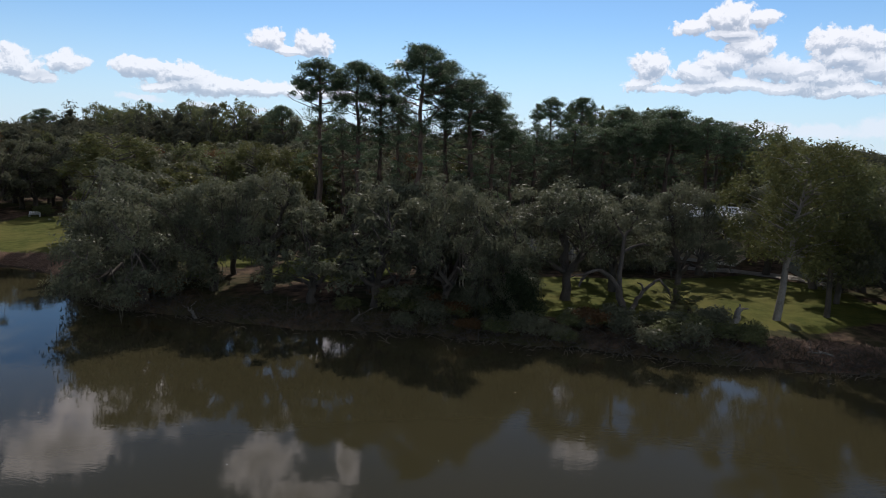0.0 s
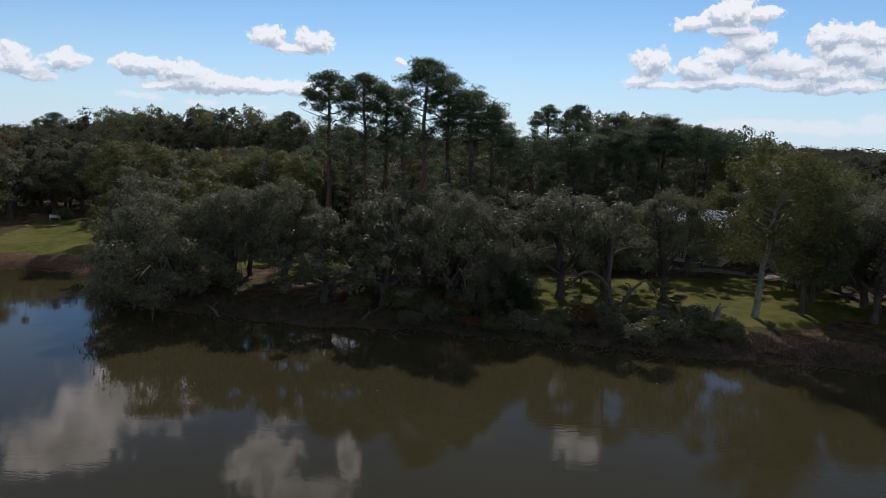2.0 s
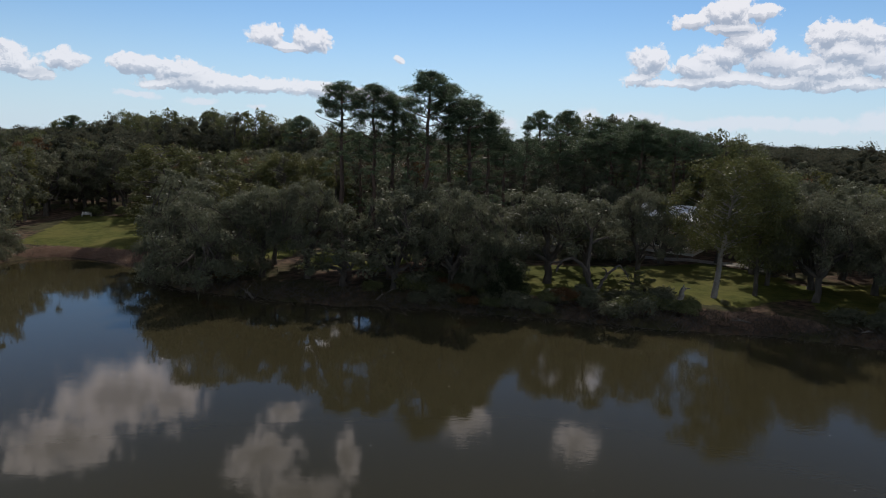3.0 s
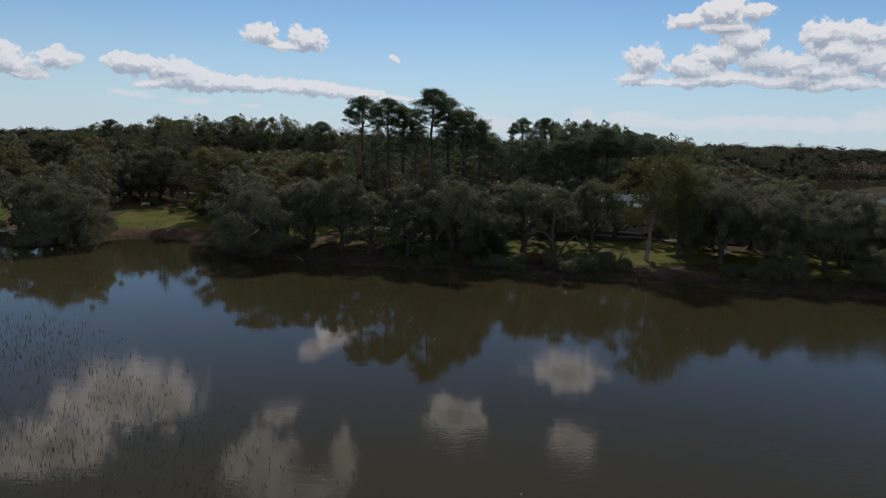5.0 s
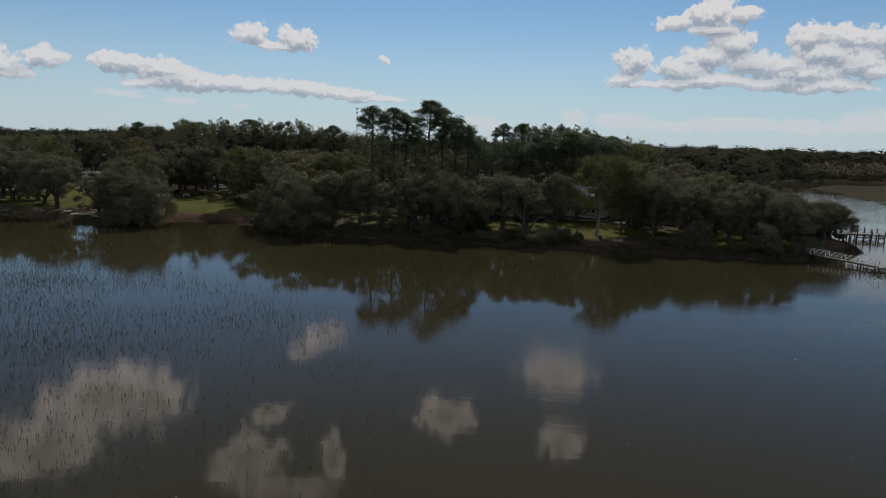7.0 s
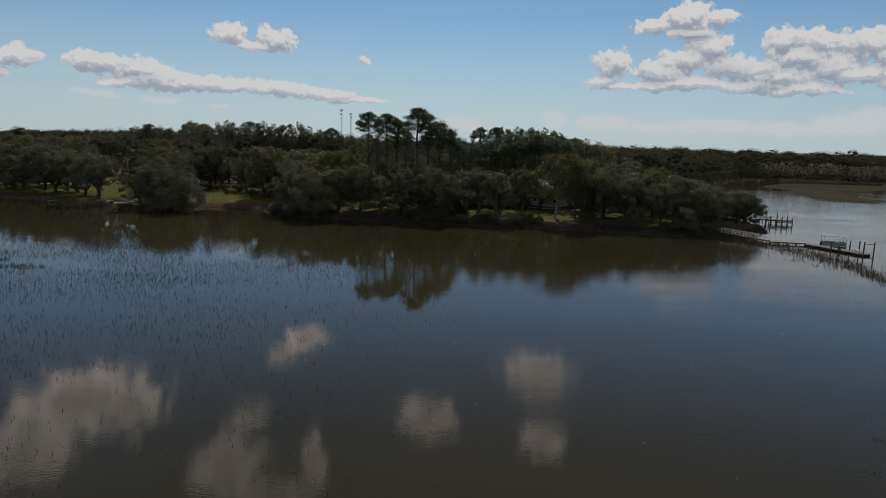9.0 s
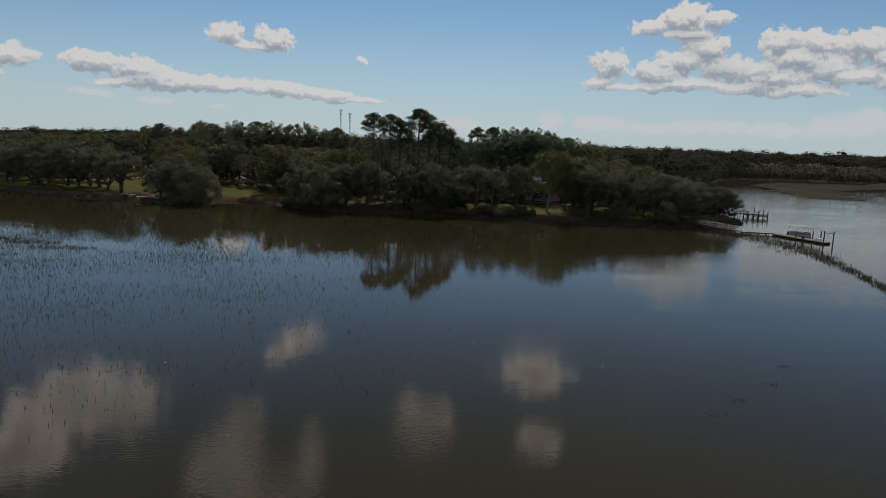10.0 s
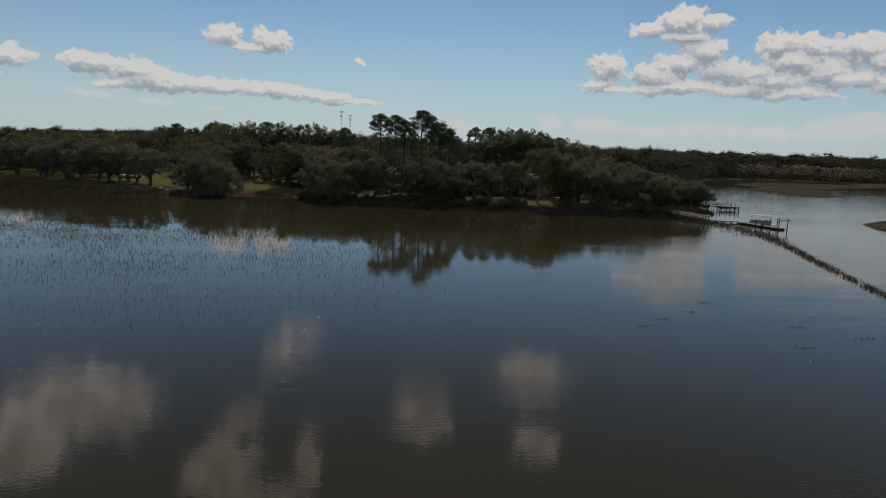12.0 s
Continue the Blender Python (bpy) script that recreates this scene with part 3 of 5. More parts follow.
def make_ground_sheet():
    xs, ys = spread(-200, 130, 1.5, -4000, 4000), spread(40, 200, 1.5, -700, 4500)
    gx, gy = np.meshgrid(xs, ys)
    v = np.stack([gx, gy, lift(gx, gy)], -1).reshape(-1, 3)
    i = (np.arange(len(ys) - 1)[:, None] * len(xs) + np.arange(len(xs) - 1)[None]).ravel()
    s = Shell()
    s.put(v, np.stack([i, i + 1, i + 1 + len(xs), i + len(xs)], 1))
    me = s.mesh("ground", ground_mat, True)
    lawn = np.max([inside(p, v[:, 0], v[:, 1]) for p in LAWNS], axis=0)
    sedge = np.max([inside(p, v[:, 0], v[:, 1]) for p in (MARSH, ISLET)], axis=0)
    wrack = np.max([inside(p, v[:, 0], v[:, 1]) for p in WRACK], axis=0)
    col = np.ones((len(v), 4))
    col[:, 0], col[:, 1], col[:, 2] = np.clip(0.5 + lawn / 4, 0, 1), np.clip(0.5 + wrack / 3, 0, 1), np.clip(0.7 + sedge / 8, 0, 1)
    me.color_attributes.new("cover", "FLOAT_COLOR", "POINT").data.foreach_set("color", col.ravel())
    return tagged(new("ground", me), "low wooded bank with mown lawns and leaf litter", "ground", "", "structure")


make_ground_sheet()


def make_water_sheet():
    s = Shell()
    s.put([(-4000, -3000, 0), (4000, -3000, 0), (4000, 1200, 0), (-4000, 1200, 0)], [(0, 1, 2, 3)])
    return tagged(new("water", s.mesh("water", water_mat)), "calm brown tidal creek reflecting sky and trees", "water", "", "structure")


make_water_sheet()

# ------------------------------------------------------------ the shore trees
OAK_LABEL = "dark live oak with hanging moss on the creek bank"
oak_a = make_oak(11, "live_oak", OAK_LABEL, skirt=0.22)
oak_b = make_oak(12, "live_oak", OAK_LABEL, skirt=0.40, fork=3.2)
oak_c = make_oak(13, "live_oak", OAK_LABEL, skirt=0.30, lean=(0.2, -0.2))
oak_low = make_oak(14, "live_oak", "low live oak leaning out over the water", h=12, r=8, skirt=0.05, fork=1.6, lean=(-0.2, -0.5), clumps=84)
taken = []


def shade_tree(model, x, y, sx, sz, turn, label=""):
    taken.append((x, y, 3.2 * sx))
    return plant(model, x, y, sx, sz, turn, label)


shade_tree(oak_low, -33.0, 67.5, 1.02, 1.08, 20, "broad live oak sweeping down to the water")
shade_tree(oak_low, -39, 72, 0.8, 0.9, 140)
shade_tree(oak_low, 5.5, 64.0, 0.50, 0.72, 300)
shade_tree(oak_low, 51.0, 53.5, 0.42, 0.50, 70)
shade_tree(oak_low, 64.0, 51.0, 0.45, 0.50, 10)
shade_tree(oak_b, -27, 71, 0.85, 0.95, 120)
shade_tree(oak_b, -20.5, 70, 0.85, 1.02, 40, "live oak with dark trunks on a littered bank")
shade_tree(oak_c, -1.0, 64.5, 0.84, 1.08, 70, "live oak leaning over the dark bank")
shade_tree(oak_a, 2.5, 74, 0.70, 0.90, 200)
shade_tree(oak_b, -8, 84, 0.75, 0.90, 310)
shade_tree(oak_b, 12.8, 71, 1.08, 0.98, 160, "live oak with a thick grey trunk at the lawn's edge")
shade_tree(oak_b, 25.0, 70.5, 0.8, 1.0, 250, "live oak with moss beside a palmetto")
shade_tree(oak_b, 45.8, 63.5, 0.85, 1.0, 115, "live oak with dark leaning limbs over a dappled lawn")
shade_tree(oak_b, 53.0, 60.5, 0.82, 0.92, 300)
shade_tree(oak_c, 61.0, 58.5, 0.80, 0.88, 170)
shade_tree(oak_b, 70.5, 56.5, 0.78, 0.78, 60)
shade_tree(oak_a, 48.5, 70, 0.92, 1.05, 30)
shade_tree(oak_c, 56, 68, 0.95, 1.02, 100)
shade_tree(oak_b, 66.5, 64, 0.95, 0.95, 210)
shade_tree(oak_a, 77, 64, 0.95, 0.80, 290)
shade_tree(oak_b, 86, 67, 0.88, 0.70, 20, "low live oak at the tip of the bank by the docks")
shade_tree(oak_c, 91.5, 73, 0.85, 0.68, 200)
shade_tree(oak_b, 94, 82, 0.8, 0.66, 80)
shade_tree(oak_low, -74, 75.5, 1.05, 1.05, 60, "round live oak hanging over the creek beside the lawn")
shade_tree(oak_low, -79, 79, 0.9, 1.0, 230)
shade_tree(oak_b, -103, 91, 1.25, 1.0, 80, "wide live oak with crooked limbs over a lawn")
shade_tree(oak_c, -117, 106, 1.2, 1.12, 190)
shade_tree(oak_a, -125, 107, 1.1, 1.0, 310)
shade_tree(oak_b, -131, 112, 1.2, 1.15, 150, "spreading live oak with a leaning trunk on a lawn")
shade_tree(oak_c, -139, 113, 1.15, 0.95, 10)
shade_tree(oak_a, -147, 121, 1.25, 1.2, 70)
shade_tree(oak_b, -155, 119, 1.2, 0.95, 100)
shade_tree(oak_c, -163, 133, 1.3, 1.2, 220)
shade_tree(oak_b, -172, 129, 1.2, 1.05, 40)
shade_tree(oak_c, -188, 141, 1.3, 1.15, 300)

# pines
PINE_LABEL = "tall pine with a bare trunk and tufted crown"
pine_a = make_pine(21, label=PINE_LABEL)
pine_b = make_pine(22, label=PINE_LABEL, r=4.3, bare=0.58, tufts=118)
pine_c = make_pine(23, label=PINE_LABEL, r=4.5, bare=0.45, tufts=150)


def stand_pine(model, x, y, sx, top, turn):
    taken.append((x, y, 1.8))
    return plant(model, x, y, sx, (top - ground_z(x, y)) / top_of(model), turn)


pine_full = make_pine(24, label="full-crowned pine among other trees", r=4.6, bare=0.36, tufts=165, each=80, dead=10)
stand_pine(pine_a, -20.9, 97.5, 1.22, 30.5, 0)
stand_pine(pine_b, -15.0, 98.6, 1.15, 30.2, 50)
stand_pine(pine_a, -11.6, 99.8, 1.1, 28.5, 190)
stand_pine(pine_b, -6.0, 92.4, 1.28, 32.0, 140)
stand_pine(pine_a, -1.7, 96, 1.1, 30.4, 20)
stand_pine(pine_c, 2.2, 94.5, 1.42, 28.2, 210)
stand_pine(pine_c, 5.4, 99.0, 1.1, 25.5, 100)
stand_pine(pine_a, 17.4, 118.6, 0.95, 27.6, 70)
stand_pine(pine_b, 22.6, 119, 0.8, 27.8, 240)
stand_pine(pine_c, 28.2, 112, 1.15, 25.8, 100)
stand_pine(pine_c, 34.6, 108, 1.2, 25.6, 330)
stand_pine(pine_c, 31.5, 116, 1.1, 25.0, 10)
for px_, py_, wide_, top_ in [(8.5, 100.5, 0.95, 21.5), (12.5, 107, 1.0, 22.0), (19.5, 112, 1.0, 22.5), (24.5, 107.5, 1.1, 22.0), (37.5, 112.5, 1.2, 25.6),
                             (42.8, 111, 1.1, 24.4), (29.0, 105.8, 1.0, 23.0), (34.0, 117.5, 1.1, 26.0), (45.8, 116, 1.1, 24.0), (51.0, 119, 1.0, 23.5), (-17.8, 103, 0.9, 22.0), (-8.8, 98.5, 0.9, 24.5)]:
    stand_pine(pine_full, px_, py_, wide_, top_, px_ * 53 % 360)
stand_pine(pine_b, -38.5, 145.7, 1.0, 26.2, 0)
stand_pine(pine_a, -138.5, 216.2, 1.2, 27.0, 30)
stand_pine(pine_b, -93.3, 231, 1.3, 30.0, 80)
stand_pine(pine_c, -126.5, 240.7, 1.3, 28.8, 130)
stand_pine(pine_b, -119, 238, 1.2, 28.3, 250)
stand_pine(pine_b, 52, 150, 1.1, 26.0, 15)
stand_pine(pine_a, 60, 158, 1.1, 25.6, 160)

# upright broad-leaved trees
TALL_LABEL = "upright broad-leaved tree with a dense olive crown"
tall_a = make_tall(31, "broadleaf_tree", TALL_LABEL)
tall_b = make_tall(32, "broadleaf_tree", TALL_LABEL, low=0.2)
gold_a = make_tall(33, "broadleaf_tree", "yellow-green tree with autumn tints", leaf_mat=light_leaf, low=0.22)
pale_a = make_tall(34, "shore_hardwood", "leaning pale-trunked tree with yellow-green leaves", h=19, r=6.4, leaf_mat=light_leaf,
                   bark=bark_pale, clumps=66, low=0.38, trunk_r=0.34, lean=(0.09, 0.02))
shade_tree(pale_a, 33.4, 65.0, 1.0, 1.0, 0)
shade_tree(tall_a, 39.4, 66.5, 0.9, 0.95, 100, "slender broad-leaved tree with a grey trunk")
shade_tree(tall_b, 43.5, 72, 1.0, 0.92, 10)
shade_tree(gold_a, 48, 124, 1.1, 0.95, 40)
shade_tree(gold_a, -55.5, 104, 1.5, 0.98, 70, "large yellow-green tree behind the mown lawn")
shade_tree(gold_a, -33, 106, 0.95, 0.92, 200)
shade_tree(gold_a, -26.5, 102, 0.85, 0.88, 300)

# ------------------------------------------------------------ smaller trees that fill the bank
fill_oak = make_oak(15, "live_oak", "dense dark live oak among its neighbours", h=13, r=6, clumps=42, each=105, leaf=0.235, moss=False, skirt=0.16, limbs_n=5)
fill_oak_b = make_oak(16, "live_oak", "dense dark live oak among its neighbours", h=14, r=6, clumps=42, each=105, leaf=0.235, moss=False, skirt=0.3, limbs_n=5)
fill_tall = make_tall(35, "broadleaf_tree", "olive broad-leaved tree in dense woodland", clumps=36, each=118, leaf=0.245)
fill_gold = make_tall(36, "broadleaf_tree", "yellowing broad-leaved tree in dense woodland", clumps=36, each=118, leaf=0.245, leaf_mat=light_leaf, low=0.2)
fill_rust = make_tall(37, "broadleaf_tree", "rust-tinted broad-leaved tree in dense woodland", clumps=32, each=118, leaf=0.245, leaf_mat=rust_leaf)
HOMES = [np.array([(2, 86), (24, 86), (24, 103), (2, 103)], float), np.array([(40, 80), (64, 80), (64, 93), (40, 93)], float),
         np.array([(31, 87), (46, 90), (47, 105), (33, 105)], float), np.array([(-72, 132), (-50, 132), (-50, 154), (-72, 154)], float)]
OPEN = [np.array([(-200, 122), (-100, 86), (-90, 82), (-94, 98), (-112, 110), (-150, 125), (-200, 151)], float),
        np.array([(-84, 92), (-94, 90), (-150, 182), (-134, 184)], float),
        np.array([(-130, 122), (-113, 118), (-107, 174), (-132, 190), (-150, 184), (-148, 168), (-128, 156)], float),
        np.array([(-84, 100), (-64, 100), (-68, 124), (-86, 126)], float), np.array([(26, 60), (48, 60), (52, 92), (26, 92)], float)]


def fill_bank():
    rng = np.random.default_rng(5)
    made, tries = 0, 0
    while made < 215 and tries < 9000:
        tries += 1
        x, y = rng.uniform(-190, 97), rng.uniform(63, 150)
        if inside(LAND, np.array([x]), np.array([y]))[0] < 4 or abs(x) > 0.74 * (y + 150):
            continue
        if any(inside(p, np.array([x]), np.array([y]))[0] > -2.5 for p in LAWNS + HOMES + OPEN):
            continue
        if any(math.hypot(x - tx, y - ty) < tr + 2.4 for tx, ty, tr in taken):
            continue
        taken.append((x, y, 2.2))
        k = rng.uniform()
        model = fill_oak if k < 0.38 else fill_oak_b if k < 0.6 else fill_tall if k < 0.85 else fill_gold if k < 0.95 else fill_rust
        base = 13.5 if model in (fill_oak, fill_oak_b) else 18.0
        deep = min(1.0, (y - 60) / 55)
        tall = rng.uniform(10.5, 13.5) + 4.0 * deep
        if x > 70:
            tall *= 0.72
        plant(model, x, y, rng.uniform(0.8, 1.15), tall / base, rng.uniform(0, 360))
        made += 1


for fx, fy, ft, fk in [(26, 98, 11.5, 0), (49.5, 99, 15, 2), (33.0, 85.5, 10.0, 1), (42.5, 86.5, 13.0, 1), (50, 78, 14, 0), (57, 77, 13.5, 1), (64, 74, 13, 0), (71, 70, 12, 1), (28.5, 104, 14, 1), (22, 106, 14, 0), (1, 88, 12, 0), (-1, 82, 11, 1), (62, 88, 14, 0), (6, 79, 12.5, 1), (-4, 77, 11, 1), (19, 75.5, 12.5, 1), (18, 88, 10.5, 0), (44.5, 79, 14, 1),
                       (-122, 109, 10, 1), (-134, 104, 9, 1), (-144, 112, 10.5, 0), (-159, 122, 10, 1), (-111, 99, 9.5, 0), (-176, 134, 11, 0)]:
    fm = (fill_oak, fill_oak_b, fill_tall)[fk]
    taken.append((fx, fy, 2.2))
    plant(fm, fx, fy, 1.0, ft / top_of(fm), fx * 71 % 360)
fill_bank()


def grove_behind_lawn():
    """Trees of mixed height between the far lawn and the wood, open along the drive."""
    rng = np.random.default_rng(6)
    for gy in range(122, 206, 10):
        for gx in range(-220, -104, 10):
            x, y = gx + rng.uniform(-3.5, 3.5), gy + rng.uniform(-3.5, 3.5)
            if y < 113 - 0.48 * (x + 98) or inside(OPEN[1], np.array([x]), np.array([y]))[0] > -2.5:
                continue
            if math.hypot(x + 140, y - 178) < 9 or any(math.hypot(x - tx, y - ty) < tr + 1.6 for tx, ty, tr in taken):
                continue
            k = rng.uniform()
            model = fill_oak if k < 0.35 else fill_oak_b if k < 0.55 else fill_tall if k < 0.9 else fill_gold
            taken.append((x, y, 2.2))
            plant(model, x, y, rng.uniform(0.9, 1.3), rng.uniform(12, 18.5) / top_of(model), rng.uniform(0, 360))


grove_behind_lawn()

# tall trees standing out of the woodland behind the lawns
for gx_, gy_, gt_, gk_ in [(-150, 228, 25.5, 0), (-126, 214, 25.0, 1), (-113, 205, 28.5, 0), (-105.5, 199, 27.0, 0), (-98.5, 194, 26.0, 1), (-92.5, 190, 28.8, 0), (-86.5, 186, 26.5, 0),
                           (-80, 182, 26.0, 1), (-73.5, 179, 28.6, 0), (-68, 175, 26.5, 0), (-63.5, 170, 27.2, 1), (-57, 166, 28.2, 0), (-50.5, 160, 26.5, 0), (-46, 156, 25.0, 1),
                           (-42, 150, 24.2, 0), (-34, 142, 23.5, 1), (-27, 136, 23.0, 0), (62, 128, 23.0, 0), (31, 166, 29.0, 0), (37, 170, 29.4, 0), (43, 168, 29.2, 1), (49, 172, 29.2, 0), (55, 174, 28.4, 0), (69, 135, 22.0, 1), (56, 124, 24.5, 0)]:
    gm_ = (fill_tall, fill_oak)[gk_]
    taken.append((gx_, gy_, 3.0))
    plant(gm_, gx_, gy_, 1.45 if gk_ else 1.3, (gt_ - ground_z(gx_, gy_)) / top_of(gm_), gx_ * 47 % 360)

# ------------------------------------------------------------ low growth on the bank
bush_a = make_bush(41, "bush", "dark evergreen bush on the bank", 2.2, 1.9, oak_leaf)
bush_b = make_bush(42, "bush", "olive bush with light leaf tips", 1.8, 1.7, broad_leaf)
bush_c = make_bush(43, "bush", "low reddish-brown shrub on the bank", 1.6, 1.8, rust_leaf)
cedar = make_bush(44, "cedar_bush", "dense dark cedar with a blunt cone shape", 5.6, 2.9, cedar_leaf, 9000, 0.12, True)
plant(cedar, 6.3, 61.3, 1.0, 1.0, 0)


def scatter_bushes():
    rng = np.random.default_rng(8)
    edge = LAND[10:30]
    made, tries = 0, 0
    while made < 96 and tries < 4000:
        tries += 1
        k = rng.integers(0, len(edge) - 1)
        f = rng.uniform()
        x, y = edge[k] * (1 - f) + edge[k + 1] * f + np.array((0, rng.uniform(0.6, 9.0)))
        if any(inside(p, np.array([x]), np.array([y]))[0] > -1.0 for p in LAWNS + WRACK) or 28 < x < 44 or x > 78 or (x > 44 and rng.uniform() < 0.55) or (-30 < x < -6 and rng.uniform() < 0.85):
            continue
        k = rng.uniform()
        plant(bush_a if k < 0.5 else bush_b if k < 0.85 else bush_c, x, y, rng.uniform(0.7, 1.4), rng.uniform(0.6, 1.3), rng.uniform(0, 360))
        made += 1


scatter_bushes()
for bx, by, bs in [(9, 84, 1.1), (13.5, 86.5, 0.8), (18.2, 85.2, 1.2), (20.6, 84.6, 0.9), (23, 85.5, 1.3), (26.4, 85, 1.5), (29, 86.5, 1.0),
                   (4, 85, 1.3), (0, 84, 1.2), (47, 77, 1.2), (33.5, 61.5, 0.35), (-61, 108, 1.3), (-69, 121, 1.4), (-74, 124, 1.2), (-80, 123, 1.3)]:
    plant(bush_a if bx > 10 else bush_b, bx, by, bs, bs, bx * 37 % 360)


def make_palmetto(seed=51):
    """A trunkless palmetto: a dome of pleated fan leaves on arching stalks."""
    rng = np.random.default_rng(seed)
    palm = thing("palmetto", "bushy palmetto with fan leaves beside an oak", "palm")
    trunk = Shell()
    trunk.tube(bent((0, 0, -0.3), (0, 0, 1.0), rng, 0, 0.04, 4), (0.32, 0.26, 0.24, 0.2), 8)
    part("trunk", trunk.mesh("trunk", bark_oak, True), palm)
    for i in range(22):
        ang, up_ = i * 2.39996, rng.uniform(-0.15, 1.2)
        out = np.array((math.cos(ang) * math.cos(up_), math.sin(ang) * math.cos(up_), math.sin(up_)))
        hub = np.array((0, 0, 0.9)) + out * rng.uniform(0.9, 1.5)
        fan = Shell()
        fan.tube(bent((0, 0, 0.8), hub, rng, 0.1, 0.03, 4), np.linspace(0.03, 0.015, 4), 4)
        side = np.cross(out, (0, 0, 1))
        side /= np.linalg.norm(side) + 1e-6
        lift_ = np.cross(side, out)
        for a_ in np.linspace(-1.25, 1.25, 13):
            d = out * math.cos(a_) + side * math.sin(a_)
            tip = hub + d * 0.85 - np.array((0, 0, 0.12 + 0.1 * abs(a_)))
            w = np.cross(d, lift_) * 0.05
            fan.put([hub, hub + d * 0.45 + w + lift_ * 0.03, tip, hub + d * 0.45 - w + lift_ * 0.03], [(0, 1, 2, 3)])
        part("leaf", fan.mesh("leaf", broad_leaf), palm)
    return palm


palmetto = make_palmetto()
plant(palmetto, 23.2, 66.0, 1.25, 1.35, 0)
plant(palmetto, 24.6, 65.2, 0.9, 0.9, 80)
plant(palmetto, 20.0, 61.2, 0.6, 0.6, 140)


def limbed(name, label, category, bark, paths):
    """Bare wood from a list of (start, end, thick, thin, bow)."""
    rng = np.random.default_rng(len(paths) + 60)
    ob = thing(name, label, category)
    for k, (a_, b_, thick, thin_, bow) in enumerate(paths):
        limb = Shell()
        limb.tube(bent(a_, b_, rng, bow, 0.09, 8), np.linspace(thick, thin_, 8), 7)
        part("trunk" if k == 0 else "limb", limb.mesh("limb", bark, True), ob)
    return ob


snag = limbed("leaning_oak", "leaning grey oak with bare twisted limbs", "tree", bark_oak, [
    ((0, 0, -0.5), (-0.9, 0.5, 3.6), 0.42, 0.34, 0.0), ((-0.9, 0.5, 3.3), (-0.6, 0.8, 8.5), 0.30, 0.16, 0.0),
    ((-0.8, 0.4, 3.2), (-4.4, 0.4, 4.6), 0.26, 0.15, 1.1), ((-4.3, 0.4, 4.6), (-4.9, 0.2, 3.4), 0.17, 0.11, 0.1),
    ((-4.3, 0.4, 4.6), (-5.9, 0.5, 4.2), 0.12, 0.05, 0.2), ((-0.6, 0.8, 7.0), (2.8, 0.9, 7.6), 0.17, 0.06, 0.4),
    ((0.1, 0, 0.6), (1.7, 0.3, 3.4), 0.28, 0.18, 0.0), ((1.7, 0.3, 3.3), (4.1, 0.3, 3.3), 0.17, 0.09, 0.9),
    ((4.0, 0.3, 3.3), (4.4, 0.3, 2.5), 0.09, 0.04, 0.1), ((1.6, 0.3, 3.2), (0.9, 0.3, 4.0), 0.12, 0.05, 0.1),
    ((-0.6, 0.8, 8.3), (-2.2, 1.0, 11.0), 0.14, 0.05, 0.2), ((-0.6, 0.8, 8.3), (1.0, 0.6, 11.6), 0.14, 0.05, 0.2)])
plant(snag, 17.6, 63.2, 1.0, 1.0, 0)
crown_ = Shell()
rng_ = np.random.default_rng(63)
for cx, cy, cz in [(-2.2, 1, 10.8), (1, 0.6, 11.4), (-0.6, 0.8, 10.0), (2.8, 0.9, 8.2), (-3.2, 1, 9.4), (1.9, 0.2, 9.8), (0.2, 1.4, 12.0)]:
    crown_.leaves(rng_, (cx, cy, cz), (1.3, 1.3, 0.9), 300, 0.18)
part("crown", crown_.mesh("crown", oak_leaf), snag)

stump = limbed("stump", "broken grey tree stump on the lawn's edge", "stump", bark_pale, [
    ((0, 0, -0.3), (0.45, 0, 1.5), 0.42, 0.26, 0.0), ((0.35, 0, 1.35), (1.35, 0.05, 1.45), 0.17, 0.05, 0.05), ((0.4, 0, 1.4), (0.55, 0.1, 1.9), 0.15, 0.04, 0)])
plant(stump, 28.5, 63.6, 1.0, 1.0, 0)
log = limbed("fallen_log", "bleached driftwood branch lying in the shallows", "driftwood", bark_pale, [
    ((0, 0, 0), (2.6, 0.3, 0.25), 0.13, 0.05, 0.15), ((1.2, 0.1, 0.15), (2.0, 0.8, 0.7), 0.06, 0.02, 0.1), ((1.8, 0.2, 0.2), (2.5, -0.4, 0.8), 0.05, 0.02, 0)])
for lx, ly, lt, ls in [(16.5, 58.4, 20, 1.0), (34, 55.6, 170, 0.9), (-10, 62.3, 60, 1.2), (-26, 63.2, 120, 1.3), (-118, 90, 10, 1.6), (46, 52.4, 200, 0.8), (2, 60.6, 140, 0.9)]:
    plant(log, lx, ly, ls, ls, lt, z=max(0.05, ground_z(lx, ly)))


# ------------------------------------------------------------ grass and reeds
def blades(rng, shell, x, y, z, tall, wide=0.03, lean=0.25):
    """Upright tapered blades at the given places."""
    n = len(x)
    turn = rng.uniform(0, 6.283, n)
    side = np.stack([np.cos(turn), np.sin(turn), turn * 0], 1) * wide
    tip = np.stack([x + rng.normal(size=n) * lean * tall, y + rng.normal(size=n) * lean * tall, z + tall], 1)
    base = np.stack([x, y, z - 0.1], 1)
    half = base * 0.45 + tip * 0.55 - np.stack([turn * 0, turn * 0, -0.08 * tall], 1)
    shell.put(np.stack([base - side, base + side, half + side * 0.8, tip], 1), np.arange(n * 4).reshape(-1, 4))


